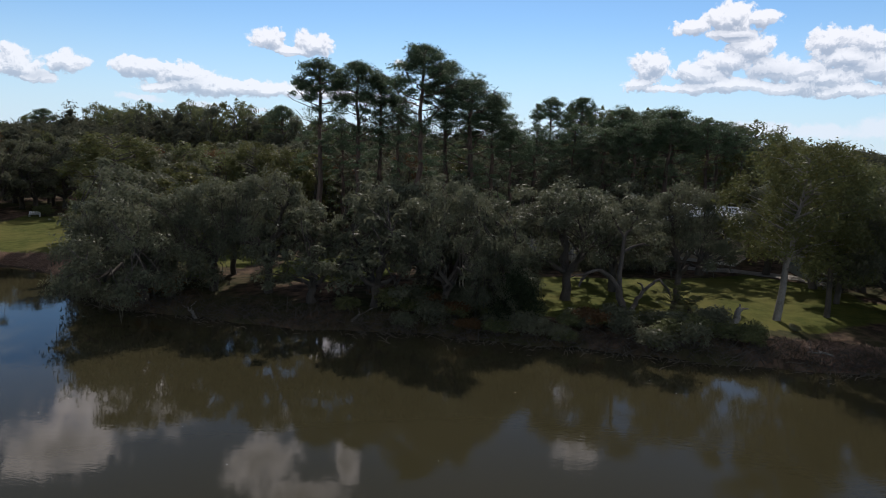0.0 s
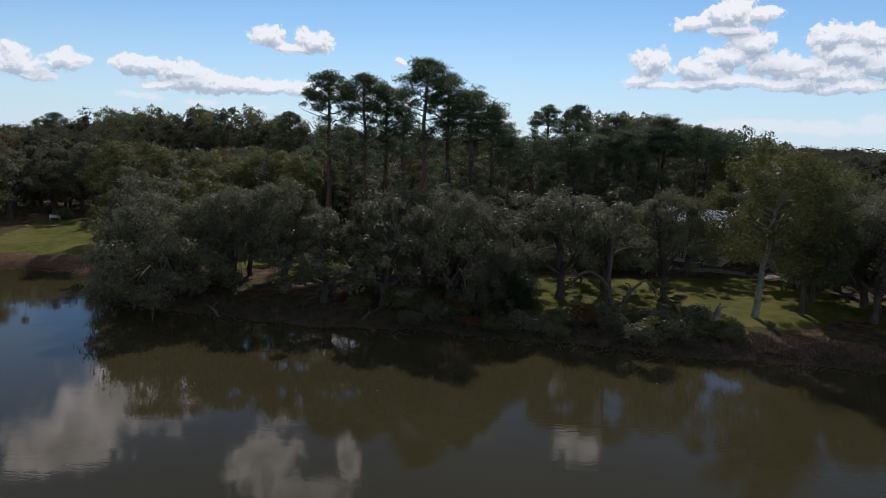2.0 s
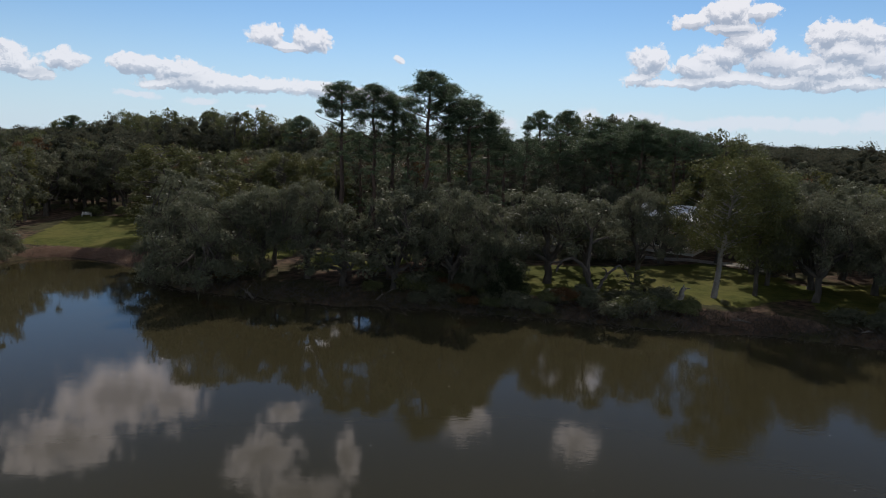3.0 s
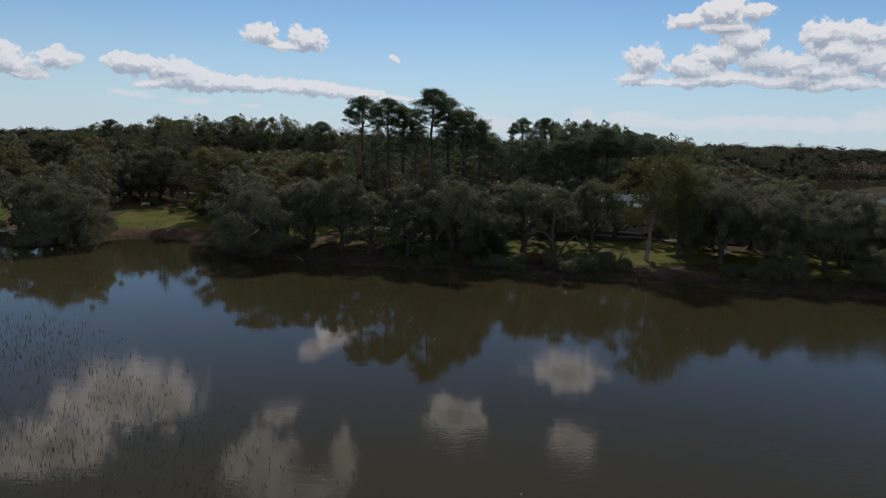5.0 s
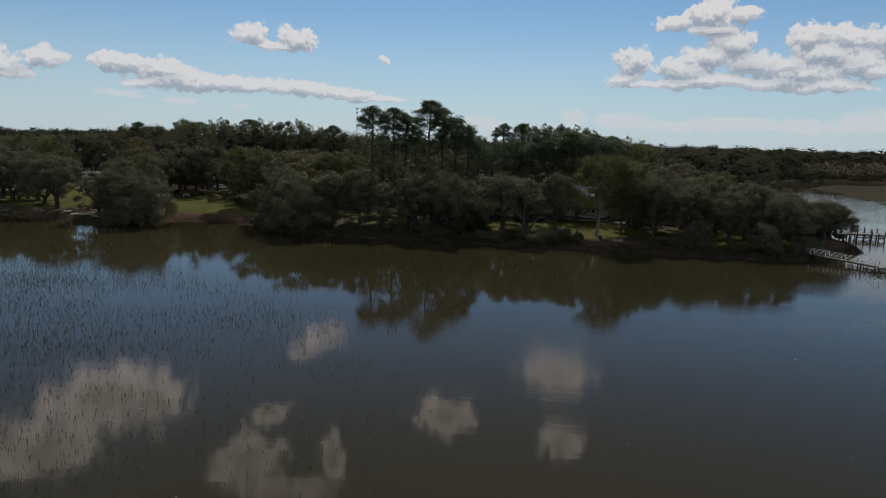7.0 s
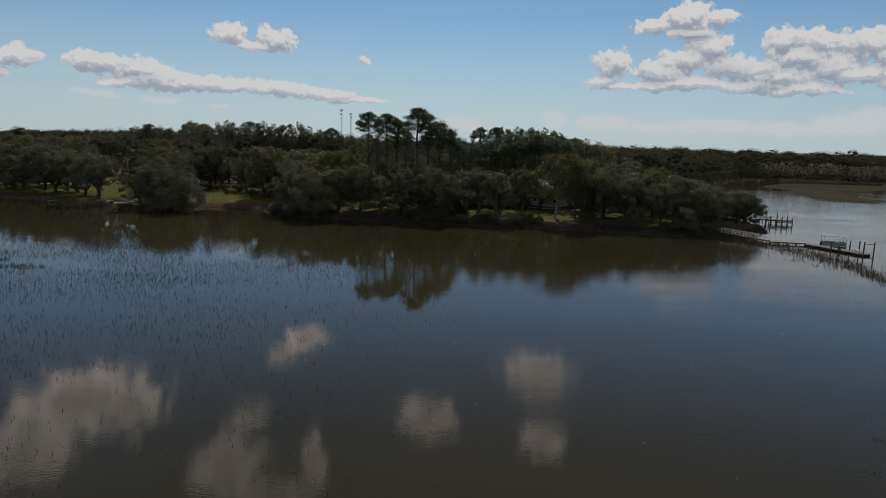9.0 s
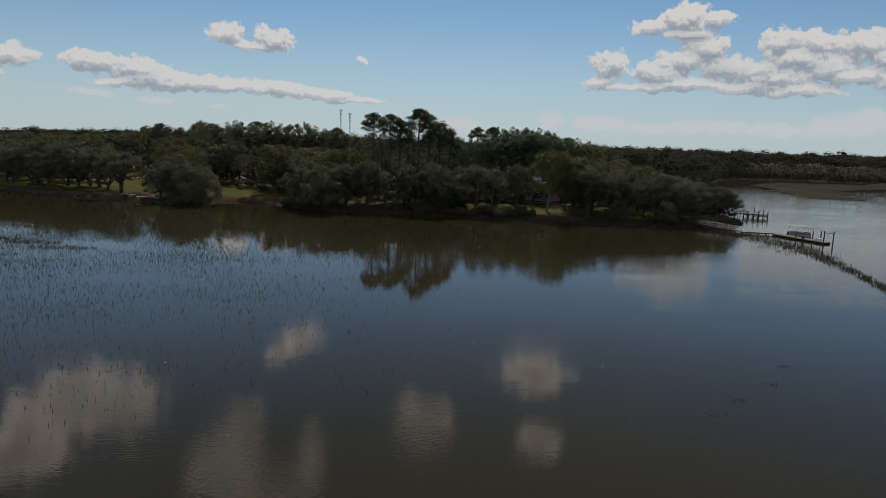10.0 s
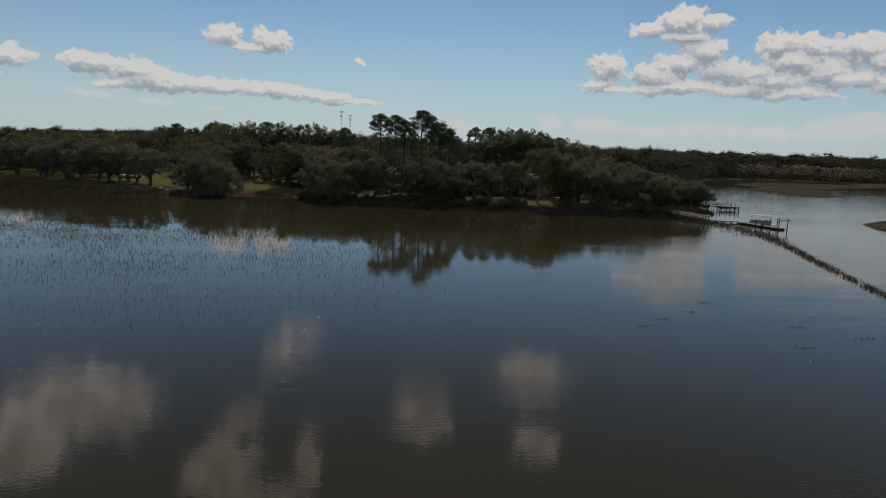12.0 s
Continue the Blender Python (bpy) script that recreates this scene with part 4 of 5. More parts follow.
def bank_grass():
    rng = np.random.default_rng(91)
    s = Shell()
    pts = LAND[6:31]
    for (ax, ay), (bx, by) in zip(pts[:-1], pts[1:]):
        n = int(math.hypot(bx - ax, by - ay) * 130)
        f = rng.uniform(size=n)
        x, y = ax + (bx - ax) * f, ay + (by - ay) * f + rng.normal(1.0, 1.9, n)
        z = lift(x, y)
        keep = (z > -0.25) & ~((x > -73) & (x < -47) & (y > 76)) & (np.sin(x * 0.9) + np.sin(x * 2.3 + y) + rng.normal(size=n) > -0.6)
        x, y, z = x[keep], y[keep], z[keep]
        blades(rng, s, x, y, z, rng.uniform(0.15, 0.75, len(x)), 0.03, 0.5)
    return tagged(new("bank_grass", s.mesh("bank_grass", reed_leaf)), "rank grass and sedge along the muddy bank", "grass", "", "stuff")


def bank_brush():
    """Bare twigs, roots and fallen branchlets tangled along the waterline."""
    rng = np.random.default_rng(97)
    s = Shell()
    pts = LAND[13:26]
    for (ax, ay), (bx, by) in zip(pts[:-1], pts[1:]):
        for _ in range(int(math.hypot(bx - ax, by - ay) * 20)):
            f = rng.uniform()
            x, y = ax + (bx - ax) * f, ay + (by - ay) * f + rng.normal(0.8, 1.4)
            z = max(-0.15, ground_z(x, y))
            ang, long_ = rng.uniform(0, 6.283), rng.uniform(0.5, 2.4)
            tip = (x + math.cos(ang) * long_, y + math.sin(ang) * long_ * 0.7 - 0.3, z + long_ * rng.uniform(-0.05, 0.75))
            s.tube(bent((x, y, z - 0.1), tip, rng, 0.15, 0.12, 4), np.linspace(rng.uniform(0.025, 0.07), 0.01, 4), 3)
    return tagged(new("bank_brush", s.mesh("bank_brush", bark_oak)), "dark tangle of bare twigs and roots along the waterline", "brushwood", "", "stuff")


def wrack_litter():
    rng = np.random.default_rng(92)
    s = Shell()
    for poly in WRACK:
        n = 5200
        x, y = rng.uniform(poly[:, 0].min(), poly[:, 0].max(), n), rng.uniform(poly[:, 1].min(), poly[:, 1].max(), n)
        keep = inside(poly, x, y) > -0.4
        x, y = x[keep], y[keep]
        p = np.stack([x, y, lift(x, y) + rng.uniform(0.02, 0.16, len(x))], 1)
        s.sprays(rng, p, rng.normal(size=(len(x), 3)) * 0.4 + (0, 0, 1), 0.30, 0.09)
    return tagged(new("reed_wrack", s.mesh("reed_wrack", straw_mat)), "drifted dead reed stalks heaped on the bank", "plant litter", "", "stuff")


def creek_reeds():
    """Sparse reeds standing in the shallows, denser in patches."""
    rng = np.random.default_rng(93)
    s = Shell()
    n = 210000
    x, y = rng.uniform(-150, 10, n), rng.uniform(-96, 36, n)
    patch = np.sin(x * 0.21 + y * 0.13) + np.sin(x * 0.083 - y * 0.19 + 2) + 0.6 * np.sin(y * 0.5 + x * 0.07)
    far = np.where(x < -52, 34, 34 - (x + 52) * 0.85) - y
    near = y + 90 + 0.28 * np.minimum(0, x + 70)
    zone = np.clip(far / 12, 0, 1) * np.clip(near / 85, 0, 1) * np.clip((2 - x) / 48, 0, 1)
    keep = (inside(LAND, x, y) < -14) & (rng.uniform(size=n) < zone * np.clip(0.48 + 0.20 * patch, 0.06, 1))
    x, y = x[keep], y[keep]
    for _ in range(2):
        blades(rng, s, x + rng.normal(size=len(x)) * 0.06, y + rng.normal(size=len(x)) * 0.09, x * 0, rng.uniform(0.16, 0.46, len(x)), 0.015, 0.10)
    for cx, cy in [(19, -79), (22, -76), (27, -72), (31, -67), (37, -78), (42, -82), (33, -86)]:
        m = 60
        blades(rng, s, cx + rng.normal(size=m) * 0.6, cy + rng.normal(size=m) * 0.3, np.zeros(m), rng.uniform(0.04, 0.16, m), 0.03, 0.5)
    for cx, cy, r in [(-86, -2, 4), (-76, -5, 3), (-80, -18, 5), (-68, -10, 3.5), (-92, -14, 4)]:
        m = 700
        a_ = rng.uniform(0, 6.283, m)
        q = np.sqrt(rng.uniform(size=m))
        blades(rng, s, cx + np.cos(a_) * q * r * 1.8, cy + np.sin(a_) * q * r * 0.6, a_ * 0, rng.uniform(0.15, 0.42, m), 0.022, 0.2)
    return tagged(new("creek_reeds", s.mesh("creek_reeds", reed_leaf)), "sparse reeds standing in calm shallow water", "reeds", "", "stuff")


STRIP = [(79, 42, 5.0), (80, 33, 5.0), (81.5, 22, 4.6), (80.5, 10, 3.2), (77, -4, 1.7), (73.5, -16, 1.1), (69, -30, 0.9), (66, -41, 0.8), (60, -62, 0.6), (52, -86, 0.5)]


def reed_strip():
    rng = np.random.default_rng(94)
    s = Shell()
    for (ax, ay, aw), (bx, by, bw) in zip(STRIP[:-1], STRIP[1:]):
        n = int(math.hypot(bx - ax, by - ay) * (30 + 15 * aw))
        f = rng.uniform(size=n)
        x = ax + (bx - ax) * f + rng.normal(size=n) * (aw + (bw - aw) * f) * 0.6
        y = ay + (by - ay) * f + rng.normal(size=n) * 0.6
        keep = np.sin(x * 1.1 + y * 0.4) + np.sin(y * 0.9) + rng.normal(size=n) * 0.8 > -0.9
        x, y = x[keep], y[keep]
        blades(rng, s, x, y, x * 0, rng.uniform(0.3, 0.7, len(x)), 0.03, 0.2)
    n = 5200
    x, y = rng.uniform(60, 80, n), rng.uniform(4, 42, n)
    keep = (x > 82 - y * 0.16 - 11 * rng.uniform(size=n)) & (np.sin(x * 0.8 + y * 0.5) + np.sin(y * 0.7 - x * 0.3) > -0.5)
    blades(rng, s, x[keep], y[keep], x[keep] * 0, rng.uniform(0.2, 0.5, keep.sum()), 0.022, 0.2)
    return tagged(new("reed_strip", s.mesh("reed_strip", reed_leaf)), "narrow band of brown-green reeds in the creek", "reeds", "", "stuff")


def marsh_grass():
    rng = np.random.default_rng(95)
    s = Shell()
    for poly, n, tall in ((MARSH, 42000, 0.6), (ISLET, 7000, 0.6)):
        x, y = rng.uniform(poly[:, 0].min(), poly[:, 0].max(), n), rng.uniform(poly[:, 1].min(), poly[:, 1].max(), n)
        keep = (inside(poly, x, y) > 0.3) & (np.sin(x * 0.13) + np.sin(y * 0.11 + x * 0.05) + rng.normal(size=n) > -1.0)
        x, y = x[keep], y[keep]
        blades(rng, s, x, y, lift(x, y), rng.uniform(0.4, 0.8, len(x)) * tall, 0.07, 0.5)
    return tagged(new("marsh_grass", s.mesh("marsh_grass", marsh_leaf)), "olive-brown marsh grass on low mud islands", "marsh grass", "", "stuff")


def foam_flecks():
    # flat white flecks: drifting foam, and sun glints painted as white bits
    rng = np.random.default_rng(96)
    s = Shell()
    n = 170
    x, y = rng.uniform(-60, 60, n), rng.uniform(-100, 52, n)
    p = np.stack([x, y, np.full(n, 0.012)], 1)
    s.sprays(rng, p, rng.normal(size=(n, 3)) * 0.06 + (0, 0, 1), 0.06, 0.5)
    return tagged(new("foam_flecks", s.mesh("foam_flecks", white_paint)), "small white flecks of foam and painted sun glints on the creek", "foam", "", "stuff")


white_paint = surface("white_paint", (0.74, 0.74, 0.72), (0.82, 0.82, 0.80), 4.0, 0.6, 0.004, wear=(0.55, 0.54, 0.50))
straw_mat = surface("dead_reed", (0.13, 0.085, 0.06), (0.28, 0.19, 0.14), 2.0, 0.95, 0.01)
bank_grass()
bank_brush()
wrack_litter()
creek_reeds()
reed_strip()
marsh_grass()
foam_flecks()

# ------------------------------------------------------------ buildings and things on land
siding = surface("grey_siding", (0.20, 0.215, 0.22), (0.27, 0.285, 0.29), 3.0, 0.75, 0.006, (1, 1, 6))
green_wall = surface("grey_green_block", (0.20, 0.23, 0.20), (0.28, 0.31, 0.27), 3.0, 0.85, 0.006)
tan_wall = surface("tan_siding", (0.33, 0.28, 0.21), (0.42, 0.36, 0.28), 3.0, 0.8, 0.006, (1, 1, 6))
shingle = surface("dark_shingle", (0.055, 0.055, 0.058), (0.12, 0.12, 0.12), 6.0, 0.9, 0.01)
white_metal = surface("white_metal_roof", (0.66, 0.68, 0.70), (0.80, 0.81, 0.82), 1.5, 0.55, 0.004, (6, 0.3, 1), 0.1)
rust_metal = surface("rust_red_roof", (0.16, 0.085, 0.06), (0.25, 0.14, 0.10), 1.5, 0.6, 0.004, (6, 0.3, 1), 0.1)
pane_mat = surface("dark_pane", (0.02, 0.024, 0.028), (0.035, 0.04, 0.045), 1.0, 0.08, 0.001)
old_wood = surface("weathered_wood", (0.16, 0.15, 0.135), (0.33, 0.315, 0.29), 5.0, 0.9, 0.01, (1, 6, 1))
dark_wood = surface("wet_piling", (0.045, 0.038, 0.032), (0.11, 0.095, 0.08), 5.0, 0.9, 0.02, (1, 1, 0.3))
concrete = surface("pale_concrete", (0.40, 0.385, 0.36), (0.55, 0.53, 0.50), 2.5, 0.9, 0.01, wear=(0.28, 0.25, 0.21))
gravel = surface("pale_gravel", (0.19, 0.175, 0.155), (0.34, 0.315, 0.28), 6.0, 0.95, 0.02)
steel = surface("galvanised_steel", (0.38, 0.39, 0.40), (0.52, 0.53, 0.54), 4.0, 0.4, 0.003, metal=0.8)
rubber = surface("black_rubber", (0.02, 0.02, 0.02), (0.04, 0.04, 0.04), 4.0, 0.8, 0.004)
canvas = surface("grey_canvas", (0.36, 0.37, 0.37), (0.50, 0.50, 0.49), 2.0, 0.8, 0.006)
blue_hull = surface("grey_hull", (0.20, 0.215, 0.23), (0.30, 0.315, 0.33), 2.0, 0.4, 0.003)


def block(size, mat, bevel=0.02, taper=1.0):
    """A box with softened edges, standing on its base."""
    bm = bmesh.new()
    bmesh.ops.create_cube(bm, size=1.0)
    for v in bm.verts:
        k = taper if v.co.z > 0 else 1.0
        v.co = Vector((v.co.x * size[0] * k, v.co.y * size[1] * k, (v.co.z + 0.5) * size[2]))
    bmesh.ops.bevel(bm, geom=bm.edges[:], offset=min(bevel, 0.3 * min(size)), segments=1, affect="EDGES")
    me = bpy.data.meshes.new("block")
    bm.to_mesh(me)
    bm.free()
    me.materials.append(mat)
    return me


def piece(name, size, mat, parent, at_, label="", bevel=0.02, turn=(0, 0, 0), taper=1.0):
    ob = part(name, block(size, mat, bevel, taper), parent, label)
    ob.matrix_basis = pose(*at_, *turn)
    return ob


def pole(name, a_, b_, r0, r1, mat, parent, label="", sides=8):
    s = Shell()
    s.tube(np.linspace(a_, b_, 3), np.linspace(r0, r1, 3), sides)
    return part(name, s.mesh(name, mat, True), parent, label)


def gable(w, d, rise, over, mat):
    """Two roof slopes with thickness and overhang, ridge along x."""
    bm = bmesh.new()
    hw, hd, th = w / 2 + over, d / 2 + over, 0.14
    drop = -rise * over / (d / 2)
    for k in (-1, 1):
        low_, up_ = (k * hd, drop), (0, rise)
        vs = [bm.verts.new((x, y, z + o)) for o in (0, th) for x, (y, z) in ((-hw, low_), (hw, low_), (hw, up_), (-hw, up_))]
        for f in ((0, 1, 2, 3), (4, 5, 6, 7), (0, 1, 5, 4), (1, 2, 6, 5), (2, 3, 7, 6), (3, 0, 4, 7)):
            bm.faces.new([vs[i] for i in f])
    bmesh.ops.recalc_face_normals(bm, faces=bm.faces[:])
    me = bpy.data.meshes.new("roof")
    bm.to_mesh(me)
    bm.free()
    me.materials.append(mat)
    return me


def gable_end(d, rise, mat):
    bm = bmesh.new()
    vs = [bm.verts.new((x, y, z)) for x in (-0.08, 0.08) for y, z in ((-d / 2, 0), (d / 2, 0), (0, rise))]
    for f in ((0, 1, 2), (5, 4, 3), (0, 3, 4, 1), (1, 4, 5, 2), (2, 5, 3, 0)):
        bm.faces.new([vs[i] for i in f])
    me = bpy.data.meshes.new("gable")
    bm.to_mesh(me)
    bm.free()
    me.materials.append(mat)
    return me


def add_window(home, x, y, z, w, h):
    win = piece("window", (w + 0.16, 0.10, h + 0.16), white_paint, home, (x, y, z), "white-framed window")
    piece("pane", (w, 0.05, h), pane_mat, win, (0, -0.045, 0.08), "dark glass", 0.004)
    piece("sill", (w + 0.3, 0.14, 0.06), white_paint, win, (0, -0.05, -0.06), "", 0.01)


def make_house(label, x, y, turn, w, d, h, base, rise, wall, roof, windows, name="house"):
    """A gabled house: foundation, four walls, gables, roof and front windows."""
    home = thing(name, label, "house")
    home.matrix_basis = pose(x, y, ground_z(x, y) - 0.15, 0, 0, turn)
    piece("foundation", (w - 0.2, d - 0.2, base), concrete, home, (0, 0, 0), "pale masonry foundation")
    for sx, sy, px, py in ((w, 0.2, 0, -d / 2 + 0.1), (w, 0.2, 0, d / 2 - 0.1), (0.2, d - 0.4, -w / 2 + 0.1, 0), (0.2, d - 0.4, w / 2 - 0.1, 0)):
        piece("wall", (sx, sy, h), wall, home, (px, py, base))
    for k in (-1, 1):
        part("gable", gable_end(d, rise, wall), home).matrix_basis = pose(k * (w / 2 - 0.1), 0, base + h)
    part("roof", gable(w, d, rise, 0.5, roof), home).matrix_basis = pose(0, 0, base + h)
    for wx, wz, ww, wh in windows:
        add_window(home, wx, -d / 2 - 0.04, base + wz, ww, wh)
    return home


grey_house = make_house("raised grey house with white porch rails and steps", 13.0, 96.5, 0, 14, 8, 2.8, 1.5, 1.5, siding, shingle,
                        [(-4.8, 1.0, 0.8, 1.3), (-2.4, 1.0, 0.8, 1.3), (2.6, 1.0, 0.8, 1.3), (5, 1.0, 0.8, 1.3)])
piece("door", (0.95, 0.08, 2.05), pane_mat, grey_house, (0.6, -4.06, 1.5), "dark front door")
piece("porch_deck", (6.0, 2.0, 0.16), old_wood, grey_house, (1.0, -5.0, 1.34), "grey boarded porch")
for px in (-1.9, 0.0, 2.0, 3.9):
    piece("porch_post", (0.12, 0.12, 1.4), white_paint, grey_house, (px, -5.9, 0.0))
    piece("rail_post", (0.1, 0.1, 1.0), white_paint, grey_house, (px, -5.9, 1.5))
for rz in (1.95, 2.42):
    piece("rail", (5.8, 0.08, 0.08), white_paint, grey_house, (1.0, -5.9, rz), "white porch rail")
for k in range(8):
    piece("step", (0.30, 1.2, 0.06), old_wood, grey_house, (-2.15 - 0.28 * k, -5.3, 1.32 - 0.18 * k))
for sy in (-5.92, -4.68):
    piece("stair_rail", (2.7, 0.08, 0.09), white_paint, grey_house, (-3.2, sy, 1.55), "white stair rail", 0.01, (0, -33, 0))
    piece("stair_post", (0.1, 0.1, 1.1), white_paint, grey_house, (-4.4, sy, 0.0))

metal_house = make_house("two-storey house with a white metal roof", 38.5, 97.5, -35, 10, 8, 5.6, 0.5, 2.0, tan_wall, white_metal,
                         [(-3.6, 0.8, 0.9, 1.4), (-1.2, 0.8, 0.9, 1.4), (3.4, 0.8, 0.9, 1.4), (-3.6, 3.5, 0.9, 1.4), (0, 3.5, 0.9, 1.4), (3.4, 3.5, 0.9, 1.4)])
rust_house = make_house("house with a rust-red metal roof among trees", -61, 145, 8, 14, 8, 3.4, 0.6, 3.0, tan_wall, rust_metal,
                        [(-4, 1.0, 0.9, 1.3), (-1, 1.0, 0.9, 1.3), (3.5, 1.0, 0.9, 1.3)])

shed = make_house("low grey-green block shed with a white door", 52.0, 86.6, -6, 11, 5, 2.5, 0.15, 0.9, green_wall, shingle, [], "shed")
piece("door", (0.95, 0.08, 2.05), white_paint, shed, (1.6, -2.55, 0.12), "white panel door")
piece("door_pane", (0.16, 0.05, 0.9), pane_mat, shed, (1.72, -2.60, 0.95), "narrow dark pane", 0.004)
vent = piece("vent", (1.5, 0.08, 0.7), steel, shed, (-1.5, -2.54, 1.35), "grey louvred vent")
for k in range(6):
    piece("slat", (1.36, 0.06, 0.07), siding, vent, (0, -0.05, 0.08 + 0.1 * k), "", 0.006, (25, 0, 0))


def ribbon(name, label, points, width, mat, category, above=0.03):
    """A paved strip laid on the ground."""
    s = Shell()
    pts = np.array(points, float)
    f = np.linspace(0, len(pts) - 1, 10 * len(pts))
    c = np.stack([np.interp(f, np.arange(len(pts)), pts[:, k]) for k in (0, 1)], 1)
    d = np.gradient(c, axis=0)
    d /= np.linalg.norm(d, axis=1)[:, None]
    nrm = np.stack([-d[:, 1], d[:, 0]], 1)
    rows = [c + nrm * width * k for k in (-0.5, -0.17, 0.17, 0.5)]
    v = np.stack([np.concatenate([r_, (lift(r_[:, 0], r_[:, 1]) + above)[:, None]], 1) for r_ in rows], 1)
    i = np.arange(len(c) - 1)[:, None] * 4 + np.arange(3)[None]
    s.put(v, np.stack([i, i + 1, i + 5, i + 4], -1))
    return tagged(new(name, s.mesh(name, mat, True)), label, category, "", "structure")


ribbon("driveway", "pale gravel driveway beside the lawn", [(27, 90.5), (33, 89.6), (38, 88.5), (43, 86), (46, 83.5), (47, 80)], 3.0, gravel, "driveway", 0.07)
ribbon("concrete_drive", "pale concrete drive across the far lawn", [(-150, 132), (-136, 136), (-126, 144), (-119, 158), (-112, 176)], 3.6, concrete, "driveway", 0.07)


def make_camper():
    van = thing("camper_trailer", "white travel trailer parked on the far lawn", "camper")
    body = piece("body", (7.5, 2.4, 2.5), white_paint, van, (0, 0, 0.6), "white ribbed body", 0.25)
    for wx in (-2.6, -0.4, 2.6):
        win = piece("window", (1.0, 0.06, 0.7), steel, body, (wx, -1.2, 1.2), "framed window")
        piece("pane", (0.88, 0.04, 0.58), pane_mat, win, (0, -0.03, 0.06), "dark glass", 0.004)
    piece("door", (0.75, 0.06, 1.8), white_paint, body, (1.2, -1.21, 0.15), "entry door")
    piece("roof_unit", (1.0, 0.8, 0.3), white_paint, body, (0.5, 0, 2.48), "roof air conditioner", 0.06)
    for wx in (-0.5, 0.5):
        for sy in (-1.05, 1.05):
            pole("wheel", (wx, sy - 0.12, 0.35), (wx, sy + 0.12, 0.35), 0.35, 0.35, rubber, van, "black tyre", 14)
    pole("hitch", (-3.7, 0, 0.55), (-5.0, 0, 0.5), 0.06, 0.05, steel, van)
    return van


camper = make_camper()
camper.matrix_basis = pose(-140, 178, ground_z(-140, 178), 0, 0, 12)


def make_car(label, paint, x, y, turn):
    """A parked car: body, cabin, windows, wheels, lights."""
    car = thing("parked_car", label, "car")
    body = piece("body", (4.5, 1.8, 0.75), paint, car, (0, 0, 0.32), "", 0.14)
    cabin = piece("cabin", (2.5, 1.66, 0.62), paint, body, (-0.2, 0, 0.74), "", 0.12, (0, 0, 0), 0.82)
    for sy in (-1, 1):
        piece("side_window", (1.9, 0.04, 0.36), pane_mat, body, (-0.2, sy * 0.775, 0.86), "dark glass", 0.01)
    piece("windscreen", (0.05, 1.3, 0.42), pane_mat, body, (0.97, 0, 0.83), "dark glass", 0.01, (0, -24, 0))
    for wx in (-1.4, 1.4):
        for sy in (-0.82, 0.82):
            pole("wheel", (wx, sy - 0.1, 0.32), (wx, sy + 0.1, 0.32), 0.32, 0.32, rubber, car, "black tyre", 14)
    for sy in (-0.6, 0.6):
        piece("headlight", (0.06, 0.32, 0.16), white_metal, body, (2.24, sy, 0.38), "clear headlight", 0.02)
    car.matrix_basis = pose(x, y, ground_z(x, y) + 0.03, 0, 0, turn)
    return car


make_car("white car parked under trees by the lawn", white_paint, 22.5, 89.6, 12)
make_car("white car parked among trees behind the lawn", white_paint, -80, 150, 30)
make_car("pale car parked beneath a wide oak", white_metal, -125, 126, 70)


def make_bench():
    bench = thing("garden_bench", "white garden bench on the mown lawn", "bench")
    for k in range(4):
        piece("slat", (2.0, 0.12, 0.04), white_paint, bench, (0, -0.22 + 0.15 * k, 0.45), "", 0.008)
    for k in range(3):
        piece("back_slat", (2.0, 0.03, 0.12), white_paint, bench, (0, 0.30, 0.58 + 0.17 * k), "", 0.008)
    for sx in (-0.9, 0.9):
        for sy in (-0.2, 0.28):
            piece("leg", (0.08, 0.08, 0.46 if sy < 0 else 1.0), white_paint, bench, (sx, sy, 0), "", 0.008)
    bench.matrix_basis = pose(-81, 122, ground_z(-81, 122), 0, 0, 15)
    return bench


make_bench()


def make_slabs():
    """Broken concrete slabs dumped along the bank."""
    rng = np.random.default_rng(70)
    for k in range(9):
        slab = new("concrete_slab", block((rng.uniform(1.2, 2.6), rng.uniform(0.8, 1.6), 0.22), concrete, 0.04))
        x, y = -97 + k * 1.5 + rng.normal() * 0.5, 83.2 - k * 0.62 + rng.uniform(-0.6, 1.4)
        slab.matrix_basis = pose(x, y, ground_z(x, y) - 0.02, rng.uniform(-9, 9), rng.uniform(-9, 9), rng.uniform(0, 90))
        tagged(slab, "broken pale concrete slab on the bank", "rubble", "slabs on the bank")


make_slabs()


